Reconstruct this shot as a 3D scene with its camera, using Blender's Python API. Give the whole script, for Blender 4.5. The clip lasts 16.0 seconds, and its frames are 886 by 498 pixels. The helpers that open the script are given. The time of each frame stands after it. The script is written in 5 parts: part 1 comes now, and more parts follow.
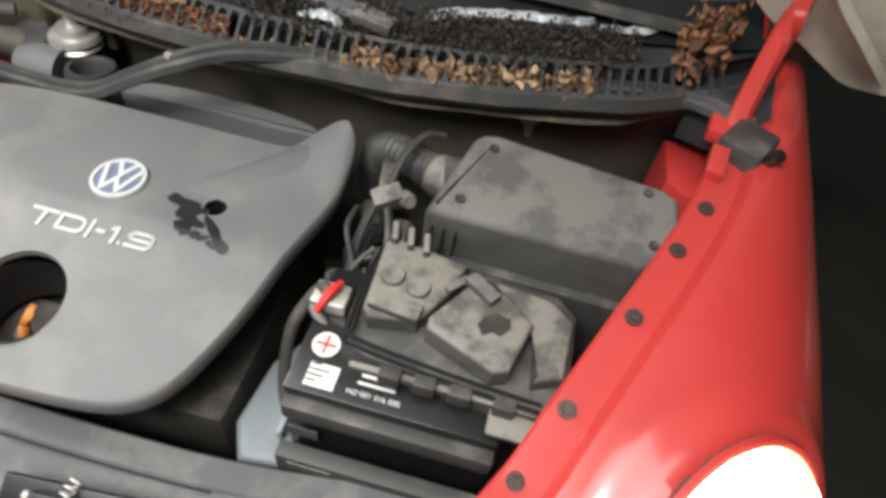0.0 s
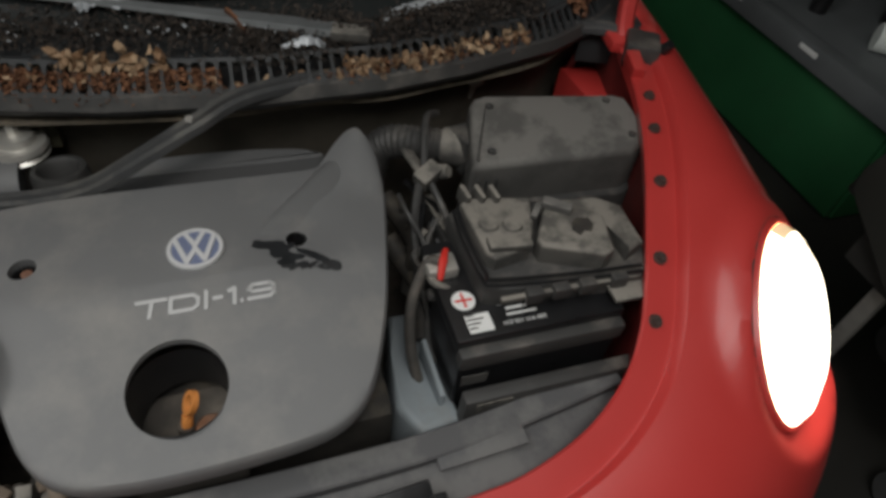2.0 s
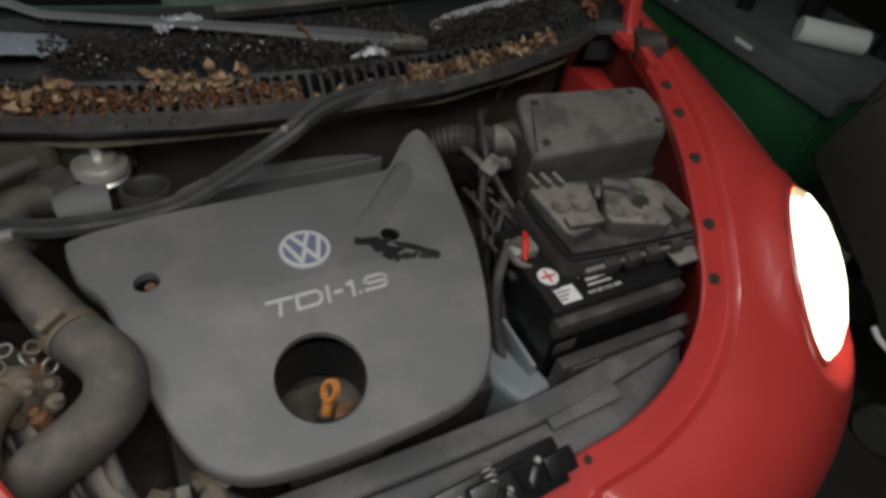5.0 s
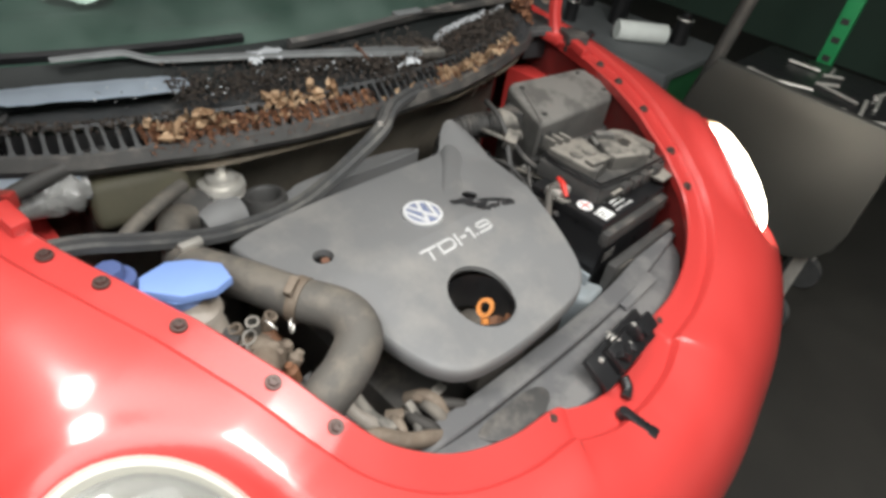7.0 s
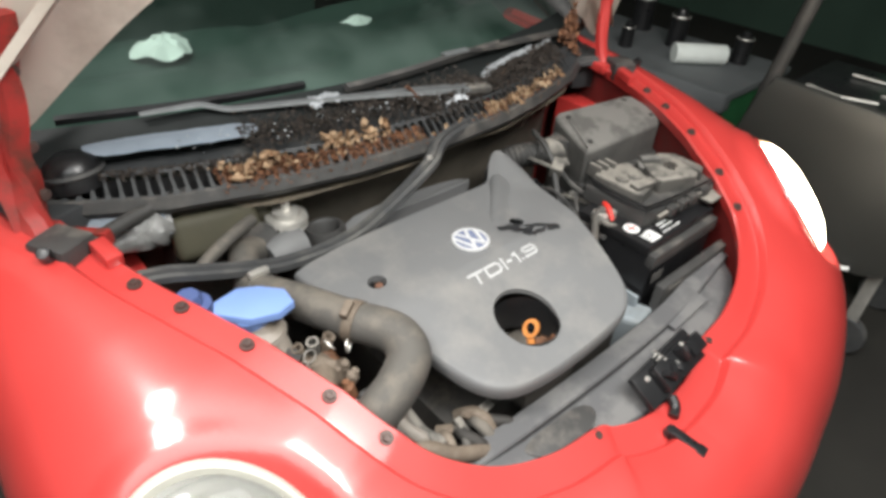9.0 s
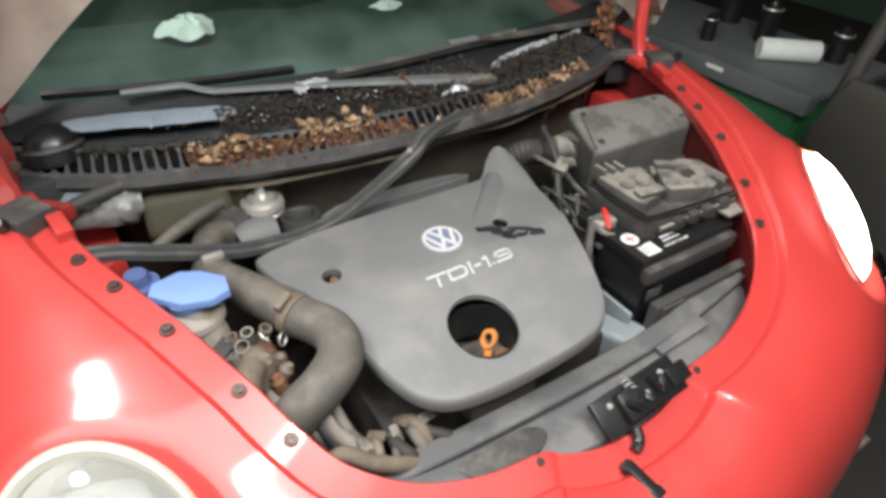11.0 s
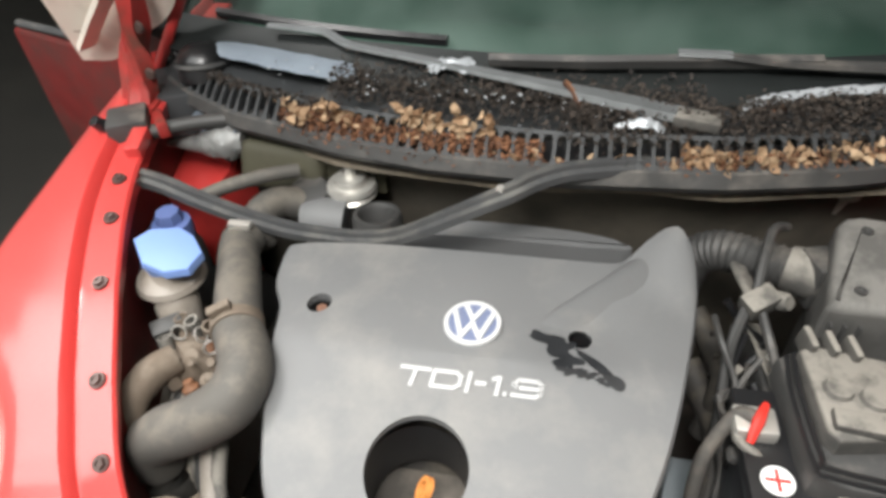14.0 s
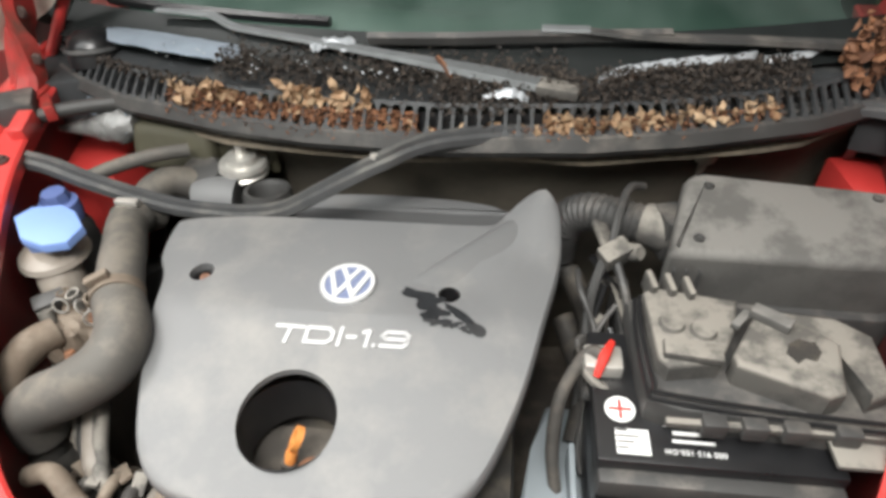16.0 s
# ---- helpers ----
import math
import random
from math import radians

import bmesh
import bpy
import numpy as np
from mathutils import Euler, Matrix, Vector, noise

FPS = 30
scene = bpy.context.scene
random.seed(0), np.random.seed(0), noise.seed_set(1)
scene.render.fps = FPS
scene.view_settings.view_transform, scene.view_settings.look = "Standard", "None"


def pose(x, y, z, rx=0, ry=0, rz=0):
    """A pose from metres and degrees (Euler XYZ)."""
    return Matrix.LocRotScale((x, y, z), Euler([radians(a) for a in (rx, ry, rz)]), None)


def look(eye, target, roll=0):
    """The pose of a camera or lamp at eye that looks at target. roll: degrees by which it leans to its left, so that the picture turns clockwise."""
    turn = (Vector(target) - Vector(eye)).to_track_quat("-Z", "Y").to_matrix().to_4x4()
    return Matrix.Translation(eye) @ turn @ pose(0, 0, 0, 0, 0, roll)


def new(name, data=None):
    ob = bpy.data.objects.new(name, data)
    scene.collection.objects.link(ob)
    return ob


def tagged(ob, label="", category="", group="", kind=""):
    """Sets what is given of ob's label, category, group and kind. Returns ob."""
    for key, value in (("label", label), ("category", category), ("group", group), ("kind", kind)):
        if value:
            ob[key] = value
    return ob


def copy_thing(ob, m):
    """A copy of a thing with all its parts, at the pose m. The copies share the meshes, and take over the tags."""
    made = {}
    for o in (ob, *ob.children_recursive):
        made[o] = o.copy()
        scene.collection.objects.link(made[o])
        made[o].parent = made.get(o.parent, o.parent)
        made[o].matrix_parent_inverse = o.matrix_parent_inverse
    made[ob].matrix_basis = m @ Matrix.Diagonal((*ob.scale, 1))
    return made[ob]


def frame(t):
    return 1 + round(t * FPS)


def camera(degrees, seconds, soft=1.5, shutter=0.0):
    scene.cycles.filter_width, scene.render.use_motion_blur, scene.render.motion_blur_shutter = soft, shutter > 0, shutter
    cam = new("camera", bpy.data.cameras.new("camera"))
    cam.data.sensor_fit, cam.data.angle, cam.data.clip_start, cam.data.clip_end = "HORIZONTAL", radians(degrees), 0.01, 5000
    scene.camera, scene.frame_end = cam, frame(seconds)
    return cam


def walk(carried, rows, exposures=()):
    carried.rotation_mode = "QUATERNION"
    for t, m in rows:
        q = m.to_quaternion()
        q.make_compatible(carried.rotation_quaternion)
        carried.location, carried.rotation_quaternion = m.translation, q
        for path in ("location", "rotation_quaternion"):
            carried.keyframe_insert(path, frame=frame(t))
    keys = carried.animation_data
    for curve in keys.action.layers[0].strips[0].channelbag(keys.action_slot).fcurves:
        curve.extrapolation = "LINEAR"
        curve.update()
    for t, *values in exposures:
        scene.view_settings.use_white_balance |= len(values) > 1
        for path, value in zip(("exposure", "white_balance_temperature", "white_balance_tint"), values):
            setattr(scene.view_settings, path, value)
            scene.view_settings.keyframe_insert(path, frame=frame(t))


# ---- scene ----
cam = camera(70.9, 16.0, soft=3.5, shutter=0.4)
PATH = [
    (0, (0.39, -0.435, 1.499), (0.239, 0.835, -0.039), 9.4),
    (0.5, (0.297, -0.436, 1.506), (0.266, 0.827, -0.043), 8.7),
    (1, (0.225, -0.459, 1.495), (0.306, 0.77, -0.08), 10.0),
    (1.5, (0.077, -0.498, 1.498), (0.417, 0.742, -0.033), 10.4),
    (2, (-0.025, -0.558, 1.515), (0.535, 0.691, 0.058), 9.1),
    (2.5, (-0.023, -0.548, 1.507), (0.52, 0.741, 0.077), 7.5),
    (3, (-0.008, -0.501, 1.476), (0.496, 0.832, 0.073), 5.7),
    (5.3, (-0.354, -0.55, 1.518), (0.525, 0.591, 0.129), 10.8),
    (5.5, (-0.412, -0.54, 1.503), (0.546, 0.581, 0.152), 9.9),
    (6, (-0.532, -0.505, 1.491), (0.543, 0.548, 0.174), 9.8),
    (6.5, (-0.692, -0.519, 1.5), (0.482, 0.499, 0.24), 10.2),
    (7, (-0.773, -0.531, 1.502), (0.474, 0.441, 0.277), 10.1),
    (7.5, (-0.82, -0.546, 1.516), (0.41, 0.449, 0.293), 9.3),
    (8, (-0.842, -0.562, 1.533), (0.373, 0.523, 0.373), 7.3),
    (8.5, (-0.83, -0.58, 1.529), (0.381, 0.513, 0.372), 6.6),
    (9, (-0.787, -0.591, 1.538), (0.336, 0.576, 0.365), 4.0),
    (9.2, (-0.753, -0.6, 1.543), (0.353, 0.568, 0.354), 3.3),
    (11.3, (-0.551, -0.679, 1.53), (0.286, 0.665, 0.308), 2.4),
    (11.5, (-0.523, -0.668, 1.536), (0.277, 0.692, 0.307), 2.6),
    (12, (-0.442, -0.587, 1.516), (0.168, 0.837, 0.251), 4.1),
    (12.5, (-0.35, -0.503, 1.507), (0.181, 0.901, 0.185), 4.3),
    (13, (-0.214, -0.473, 1.47), (-0.124, 1.011, 0.132), 0.6),
    (13.5, (-0.068, -0.465, 1.456), (-0.311, 0.988, 0.103), 2.3),
    (14, (-0.021, -0.455, 1.46), (-0.354, 1.006, 0.136), -3.4),
    (14.5, (0.024, -0.445, 1.452), (-0.253, 1.058, 0.162), -2.1),
    (15, (0.044, -0.489, 1.443), (-0.214, 1.036, 0.175), 0.5),
    (15.5, (0.072, -0.5, 1.439), (-0.14, 0.996, 0.129), -0.9),
    (16, (0.094, -0.507, 1.44), (-0.105, 0.99, 0.129), -1.9),
]
EXPOSURES = [(0, 0.25), (0.5, 0.15), (1, -0.1), (1.25, -0.35), (1.5, -0.75), (2, -1.25), (2.5, -1.75), (3, -1.9), (3.6, -1.8), (5.3, -1.1), (5.5, -0.9), (6, -0.3), (6.5, 0.1), (7, 0.22), (9, 0.38), (11.5, 0.3), (12, 0.38), (13, 0.5), (16, 0.62)]
walk(cam, [(t, look(eye, target, roll)) for t, eye, target, roll in PATH], EXPOSURES)

# ---- world and lights ----
world = bpy.data.worlds.new("garage_dusk")
scene.world = world
world.use_nodes = True
world.node_tree.nodes["Background"].inputs[0].default_value = (0.05, 0.06, 0.06, 1)
world.node_tree.nodes["Background"].inputs[1].default_value = 0.25


def lamp(name, kind, energy, where, target, size=0.3, size_y=None, color=(1, 1, 1)):
    data = bpy.data.lights.new(name, kind)
    data.energy, data.color = energy, color
    if kind == "AREA":
        data.shape, data.size, data.size_y = "RECTANGLE" if size_y else "DISK", size, size_y or size
    ob = new(name, data)
    ob.matrix_world = look(where, target)
    return ob


lamp("ceiling_light_front", "AREA", 26, (-0.1, -1.05, 2.7), (-0.1, 0.1, 0.8), 0.45, None, (1.0, 0.97, 0.92))
lamp("ceiling_light_side", "AREA", 30, (-1.25, 0.3, 2.6), (-0.6, 0.0, 0.9), 0.45, None, (1.0, 0.98, 0.95))
# Added overhead fill that softens and lifts the bay; not an actual fitting.
lamp("soft_fill_light", "AREA", 136, (-1.3, -0.75, 3.15), (-1.3, -0.6, 0.8), 4.0, 2.6, (0.98, 1.0, 0.98))


# ---- materials ----
def mat(name, color, rough=0.5, metal=0.0, vary=0.25, scale=30.0, bump=0.15, dust=None, dust_amount=0.0, dust_scale=6.0, coat=0.0, spec=0.5, fine=220.0, settle=0.25, crisp=False):
    m = bpy.data.materials.new(name)
    m.use_nodes = True
    nt = m.node_tree
    b = nt.nodes["Principled BSDF"]
    tc = nt.nodes.new("ShaderNodeTexCoord")
    n1 = nt.nodes.new("ShaderNodeTexNoise")
    n1.inputs["Scale"].default_value, n1.inputs["Detail"].default_value = scale, 6
    nt.links.new(tc.outputs["Object"], n1.inputs["Vector"])
    mix = nt.nodes.new("ShaderNodeMix")
    mix.data_type = "RGBA"
    mix.inputs[6].default_value = (*[c * (1 - vary) for c in color], 1)
    mix.inputs[7].default_value = (*[min(1, c * (1 + vary)) for c in color], 1)
    nt.links.new(n1.outputs["Fac"], mix.inputs[0])
    out = mix.outputs[2]
    if dust:
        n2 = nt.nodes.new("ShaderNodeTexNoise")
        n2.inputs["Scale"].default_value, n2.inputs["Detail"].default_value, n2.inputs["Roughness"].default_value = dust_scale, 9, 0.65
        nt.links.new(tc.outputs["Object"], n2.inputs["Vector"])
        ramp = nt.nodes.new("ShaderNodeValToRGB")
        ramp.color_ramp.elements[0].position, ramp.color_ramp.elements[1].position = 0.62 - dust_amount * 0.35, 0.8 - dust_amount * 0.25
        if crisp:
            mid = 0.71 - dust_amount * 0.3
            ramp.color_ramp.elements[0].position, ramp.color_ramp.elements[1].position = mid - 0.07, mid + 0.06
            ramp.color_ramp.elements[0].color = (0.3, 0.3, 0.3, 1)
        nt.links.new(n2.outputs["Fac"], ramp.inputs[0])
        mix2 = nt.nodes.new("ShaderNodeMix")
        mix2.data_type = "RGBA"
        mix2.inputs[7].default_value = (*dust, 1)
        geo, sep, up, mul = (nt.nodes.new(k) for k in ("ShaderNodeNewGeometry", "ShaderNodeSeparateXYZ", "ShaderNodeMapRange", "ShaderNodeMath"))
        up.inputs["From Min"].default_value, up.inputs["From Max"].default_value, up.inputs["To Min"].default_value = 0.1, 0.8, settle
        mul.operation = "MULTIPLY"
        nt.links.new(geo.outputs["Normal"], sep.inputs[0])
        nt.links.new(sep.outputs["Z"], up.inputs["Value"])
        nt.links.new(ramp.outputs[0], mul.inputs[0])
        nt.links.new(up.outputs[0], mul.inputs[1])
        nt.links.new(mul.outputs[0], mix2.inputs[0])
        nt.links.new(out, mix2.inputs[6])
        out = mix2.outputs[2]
    nt.links.new(out, b.inputs["Base Color"])
    r = nt.nodes.new("ShaderNodeMapRange")
    r.inputs["To Min"].default_value, r.inputs["To Max"].default_value = max(0.02, rough - 0.1), min(1, rough + 0.12)
    nt.links.new(n1.outputs["Fac"], r.inputs["Value"])
    nt.links.new(r.outputs[0], b.inputs["Roughness"])
    b.inputs["Metallic"].default_value = metal
    b.inputs["Coat Weight"].default_value = coat
    b.inputs["Coat Roughness"].default_value = 0.17
    b.inputs["Specular IOR Level"].default_value = spec
    if bump:
        n3 = nt.nodes.new("ShaderNodeTexNoise")
        n3.inputs["Scale"].default_value, n3.inputs["Detail"].default_value = fine, 4
        nt.links.new(tc.outputs["Object"], n3.inputs["Vector"])
        bp = nt.nodes.new("ShaderNodeBump")
        bp.inputs["Strength"].default_value, bp.inputs["Distance"].default_value = bump, 0.002
        nt.links.new(n3.outputs["Fac"], bp.inputs["Height"])
        nt.links.new(bp.outputs[0], b.inputs["Normal"])
    return m


def glow(name, color, strength):
    m = bpy.data.materials.new(name)
    m.use_nodes = True
    b = m.node_tree.nodes["Principled BSDF"]
    b.inputs["Base Color"].default_value = (*color, 1)
    b.inputs["Emission Color"].default_value = (*color, 1)
    b.inputs["Emission Strength"].default_value = strength
    return m


def glass(name, color=(1, 1, 1), rough=0.0, film=0.0):
    """A clear pane; film: strength of pale patches painted for dust, haze and reflections."""
    m = bpy.data.materials.new(name)
    m.use_nodes = True
    nt = m.node_tree
    nt.nodes.remove(nt.nodes["Principled BSDF"])
    mix, tr, gl, fr = (nt.nodes.new(k) for k in ("ShaderNodeMixShader", "ShaderNodeBsdfTransparent", "ShaderNodeBsdfGlossy", "ShaderNodeFresnel"))
    fr.inputs[0].default_value = 1.5
    tr.inputs[0].default_value = (*color, 1)
    gl.inputs["Roughness"].default_value = rough
    nt.links.new(fr.outputs[0], mix.inputs[0])
    nt.links.new(tr.outputs[0], mix.inputs[1])
    nt.links.new(gl.outputs[0], mix.inputs[2])
    last = mix
    if film:
        tc, n, r, d, last = (nt.nodes.new(k) for k in ("ShaderNodeTexCoord", "ShaderNodeTexNoise", "ShaderNodeMapRange", "ShaderNodeBsdfDiffuse", "ShaderNodeMixShader"))
        n.inputs["Scale"].default_value, n.inputs["Detail"].default_value = 4.0, 5
        r.inputs["From Min"].default_value, r.inputs["From Max"].default_value = 0.42, 0.72
        # Strong peaks imitate streaky reflections on top of the thin dust.
        r.inputs["To Min"].default_value, r.inputs["To Max"].default_value = film * 0.1, film * 3
        d.inputs["Color"].default_value = (0.42, 0.52, 0.48, 1)
        nt.links.new(tc.outputs["Object"], n.inputs["Vector"])
        nt.links.new(n.outputs["Fac"], r.inputs["Value"])
        nt.links.new(r.outputs[0], last.inputs[0])
        nt.links.new(mix.outputs[0], last.inputs[1])
        nt.links.new(d.outputs[0], last.inputs[2])
    nt.links.new(last.outputs[0], nt.nodes["Material Output"].inputs[0])
    return m


RED = mat("red_car_paint", (0.5, 0.038, 0.034), 0.46, 0, 0.06, 9, 0.0, coat=1.0)
# Darker copy of the car red; on the unlit door it stands for shade.
RED_DIM = mat("darkened_red_paint", (0.13, 0.009, 0.008), 0.6, 0, 0.3, 14, 0.05, dust=(0.05, 0.022, 0.018), dust_amount=0.5, settle=0.8)
COVER = mat("dusty_grey_cover_plastic", (0.14, 0.141, 0.143), 0.6, 0, 0.14, 6, 0.12, dust=(0.205, 0.198, 0.188), dust_amount=0.36, dust_scale=7)
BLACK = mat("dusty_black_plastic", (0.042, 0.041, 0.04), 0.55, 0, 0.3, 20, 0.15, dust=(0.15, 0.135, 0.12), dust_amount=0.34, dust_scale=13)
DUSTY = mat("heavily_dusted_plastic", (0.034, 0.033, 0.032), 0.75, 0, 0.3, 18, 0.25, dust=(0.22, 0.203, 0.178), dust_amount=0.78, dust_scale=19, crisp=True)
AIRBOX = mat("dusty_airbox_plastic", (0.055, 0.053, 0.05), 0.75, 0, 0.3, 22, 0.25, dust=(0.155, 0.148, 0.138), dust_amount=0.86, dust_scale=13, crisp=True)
RUBBER = mat("dull_black_rubber", (0.05, 0.051, 0.053), 0.6, 0, 0.3, 30, 0.1, dust=(0.12, 0.115, 0.105), dust_amount=0.45, dust_scale=14)
DARK = mat("grimy_dark_metal", (0.034, 0.031, 0.028), 0.7, 0.2, 0.4, 15, 0.2, dust=(0.10, 0.085, 0.065), dust_amount=0.4, dust_scale=18)
BLACK_GLOSS = mat("clean_black_plastic", (0.012, 0.012, 0.013), 0.3, 0, 0.2, 30, 0.03)
BLUE = mat("light_blue_cap_plastic", (0.165, 0.265, 0.55), 0.6, 0, 0.08, 20, 0.03)
WHITE = mat("white_print", (0.75, 0.75, 0.74), 0.5, 0, 0.05, 30, 0.0)
REDP = mat("red_print", (0.6, 0.03, 0.02), 0.5, 0, 0.1, 30, 0.0)
ORANGE = mat("orange_dipstick_plastic", (0.6, 0.23, 0.06), 0.45, 0, 0.15, 40, 0.02)
METAL = mat("worn_zinc_metal", (0.62, 0.6, 0.56), 0.4, 0.7, 0.25, 40, 0.1)
CLEAR = glass("clear_lens")
SCREEN_GLASS = glass("green_tinted_glass", (0.55, 0.68, 0.62), film=0.033)


# ---- mesh helpers ----
def part(name, bm, material, parent, label="", smooth=True, facing=None):
    """One mesh object under its parent; facing: the side to which an open sheet's normals look."""
    me = bpy.data.meshes.new(name)
    bmesh.ops.recalc_face_normals(bm, faces=bm.faces)
    if facing is not None and sum((f.normal * f.calc_area() for f in bm.faces), Vector()).dot(facing) < 0:
        bmesh.ops.reverse_faces(bm, faces=bm.faces)
    bm.to_mesh(me)
    bm.free()
    if smooth:
        for p in me.polygons:
            p.use_smooth = True
        me.set_sharp_from_angle(angle=radians(38))
    me.materials.append(material)
    ob = new(name, me)
    if parent:
        ob.parent = parent
    if label:
        ob["label"] = label
    return ob


def thing(name, label, category, at=(0, 0, 0), group="", kind=""):
    ob = new(name)
    ob.location = at
    return tagged(ob, label, category, group, kind)


def solo(name, bm, material, label, category, group="", kind="", smooth=True):
    return tagged(part(name, bm, material, None, "", smooth), label, category, group, kind)


def spline(points, n=8, closed=False):
    """Catmull-Rom through the points."""
    p = [Vector(q) for q in points]
    k = len(p)
    out = []
    for i in range(k if closed else k - 1):
        a, b, c, d = (p[(i + j) % k] if closed else p[min(max(i + j, 0), k - 1)] for j in (-1, 0, 1, 2))
        for s in range(n):
            t = s / n
            out.append(0.5 * (2 * b + (c - a) * t + (2 * a - 5 * b + 4 * c - d) * t * t + (3 * b - a - 3 * c + d) * t ** 3))
    if not closed:
        out.append(p[-1])
    return out


def grid(rows, closed_u=False, closed_v=False, bm=None):
    """Faces over rows of points of equal length."""
    bm = bm or bmesh.new()
    vs = [[bm.verts.new(p) for p in row] for row in rows]
    n, m = len(vs), len(vs[0])
    for i in range(n if closed_v else n - 1):
        for j in range(m if closed_u else m - 1):
            bm.faces.new((vs[i][j], vs[i][(j + 1) % m], vs[(i + 1) % n][(j + 1) % m], vs[(i + 1) % n][j]))
    return bm, vs


def tube(points, radius, sides=12, n=8, caps=True, smooth=True, bm=None, profile=None):
    """A tube along a spline; radius may be a number or a list, one for each point."""
    pts = spline(points, n) if smooth else [Vector(p) for p in points]
    rad = radius if isinstance(radius, (list, tuple)) else [radius] * len(points)
    up = Vector((0, 0, 1))
    rows = []
    for i, p in enumerate(pts):
        d = (pts[min(i + 1, len(pts) - 1)] - pts[max(i - 1, 0)]).normalized()
        s = d.cross(up)
        s = s.normalized() if s.length > 0.05 else Vector((1, 0, 0))
        w = s.cross(d)
        f = i / (len(pts) - 1) * (len(rad) - 1)
        r = rad[int(f)] + (rad[min(int(f) + 1, len(rad) - 1)] - rad[int(f)]) * (f - int(f))
        if profile:
            rows.append([p + s * a * r + w * b * r for a, b in profile])
        else:
            rows.append([p + (s * math.cos(2 * math.pi * k / sides) + w * math.sin(2 * math.pi * k / sides)) * r for k in range(sides)])
    bm, vs = grid(rows, closed_u=True, bm=bm)
    if caps:
        bm.faces.new(vs[0][::-1])
        bm.faces.new(vs[-1])
    return bm


def box(x0, x1, y0, y1, z0, z1, bevel=0.004, segments=2, bm=None, m=None):
    own = bmesh.new()
    bmesh.ops.create_cube(own, size=1, matrix=Matrix.Translation(((x0 + x1) / 2, (y0 + y1) / 2, (z0 + z1) / 2)) @ Matrix.Diagonal((x1 - x0, y1 - y0, z1 - z0, 1)))
    if bevel:
        bmesh.ops.bevel(own, geom=own.edges[:], offset=bevel, segments=segments, affect="EDGES", profile=0.6)
    if m:
        own.transform(m)
    return join(bm, own) if bm else own


def join(bm, other):
    me = bpy.data.meshes.new("tmp")
    other.to_mesh(me)
    other.free()
    bm.from_mesh(me)
    bpy.data.meshes.remove(me)
    return bm


def lathe(profile, m=None, sides=32, bm=None, caps=True):
    """Profile of (radius, height) about z."""
    rows = [[Vector((r * math.cos(2 * math.pi * k / sides), r * math.sin(2 * math.pi * k / sides), z)) for k in range(sides)] for r, z in profile]
    own, vs = grid(rows, closed_u=True)
    for row in (vs[0], vs[-1]) if caps and profile[0] != profile[-1] else ():
        if (row[0].co - row[sides // 2].co).length > 1e-4:
            own.faces.new(row)
    bmesh.ops.remove_doubles(own, verts=own.verts, dist=1e-6)
    if m:
        own.transform(m)
    return join(bm, own) if bm else own


def prism(outline, z0, z1, bevel=0.004, segments=2, top=None):
    """A plate or block over an outline in plan; top: a function that gives its height at x, y."""
    bm = bmesh.new()
    lo = [bm.verts.new((x, y, z0)) for x, y in outline]
    hi = [bm.verts.new((x, y, top(x, y) if top else z1)) for x, y in outline]
    k = len(lo)
    bm.faces.new(lo[::-1])
    cap = bm.faces.new(hi)
    for i in range(k):
        bm.faces.new((lo[i], lo[(i + 1) % k], hi[(i + 1) % k], hi[i]))
    if bevel:
        bmesh.ops.bevel(bm, geom=list(cap.edges), offset=bevel, segments=segments, affect="EDGES", profile=0.5)
    return bm


def text(body, size, m, material, parent, name="lettering", depth=0.0006, shear=0.0, spread=1.0):
    cu = bpy.data.curves.new(name, "FONT")
    cu.body, cu.size, cu.extrude, cu.align_x, cu.align_y, cu.shear, cu.space_character = body, size, depth, "CENTER", "CENTER", shear, spread
    tmp = bpy.data.objects.new(name, cu)
    scene.collection.objects.link(tmp)
    bpy.context.view_layer.update()
    me = bpy.data.meshes.new_from_object(tmp.evaluated_get(bpy.context.evaluated_depsgraph_get()))
    bpy.data.objects.remove(tmp)
    me.transform(m)
    me.materials.clear()
    me.materials.append(material)
    ob = new(name, me)
    ob.parent = parent
    return ob


def carve(ob, cutter):
    """Cuts the closed shape away from ob."""
    me = bpy.data.meshes.new("cutter")
    cutter.to_mesh(me)
    cutter.free()
    tool = new("cutter", me)
    mod = ob.modifiers.new("cut", "BOOLEAN")
    mod.object, mod.operation, mod.solver = tool, "DIFFERENCE", "EXACT"
    bpy.context.view_layer.update()
    done = bpy.data.meshes.new_from_object(ob.evaluated_get(bpy.context.evaluated_depsgraph_get()))
    ob.modifiers.clear()
    ob.data = done
    bpy.data.objects.remove(tool)
    return ob


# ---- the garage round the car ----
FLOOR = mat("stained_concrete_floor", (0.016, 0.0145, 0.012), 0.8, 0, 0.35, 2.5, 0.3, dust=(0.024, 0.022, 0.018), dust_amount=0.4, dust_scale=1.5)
WALLM = mat("dark_green_wall_paint", (0.035, 0.07, 0.05), 0.7, 0, 0.25, 2, 0.2)
# Unseen south and west walls and ceiling are pale only to bounce fill.
BOUNCE_WALL = mat("pale_bounce_wall", (0.5, 0.5, 0.47), 0.8, 0, 0.12, 3, 0.2)
CEIL = mat("pale_bounce_ceiling", (0.5, 0.52, 0.5), 0.8, 0, 0.15, 2, 0.1)
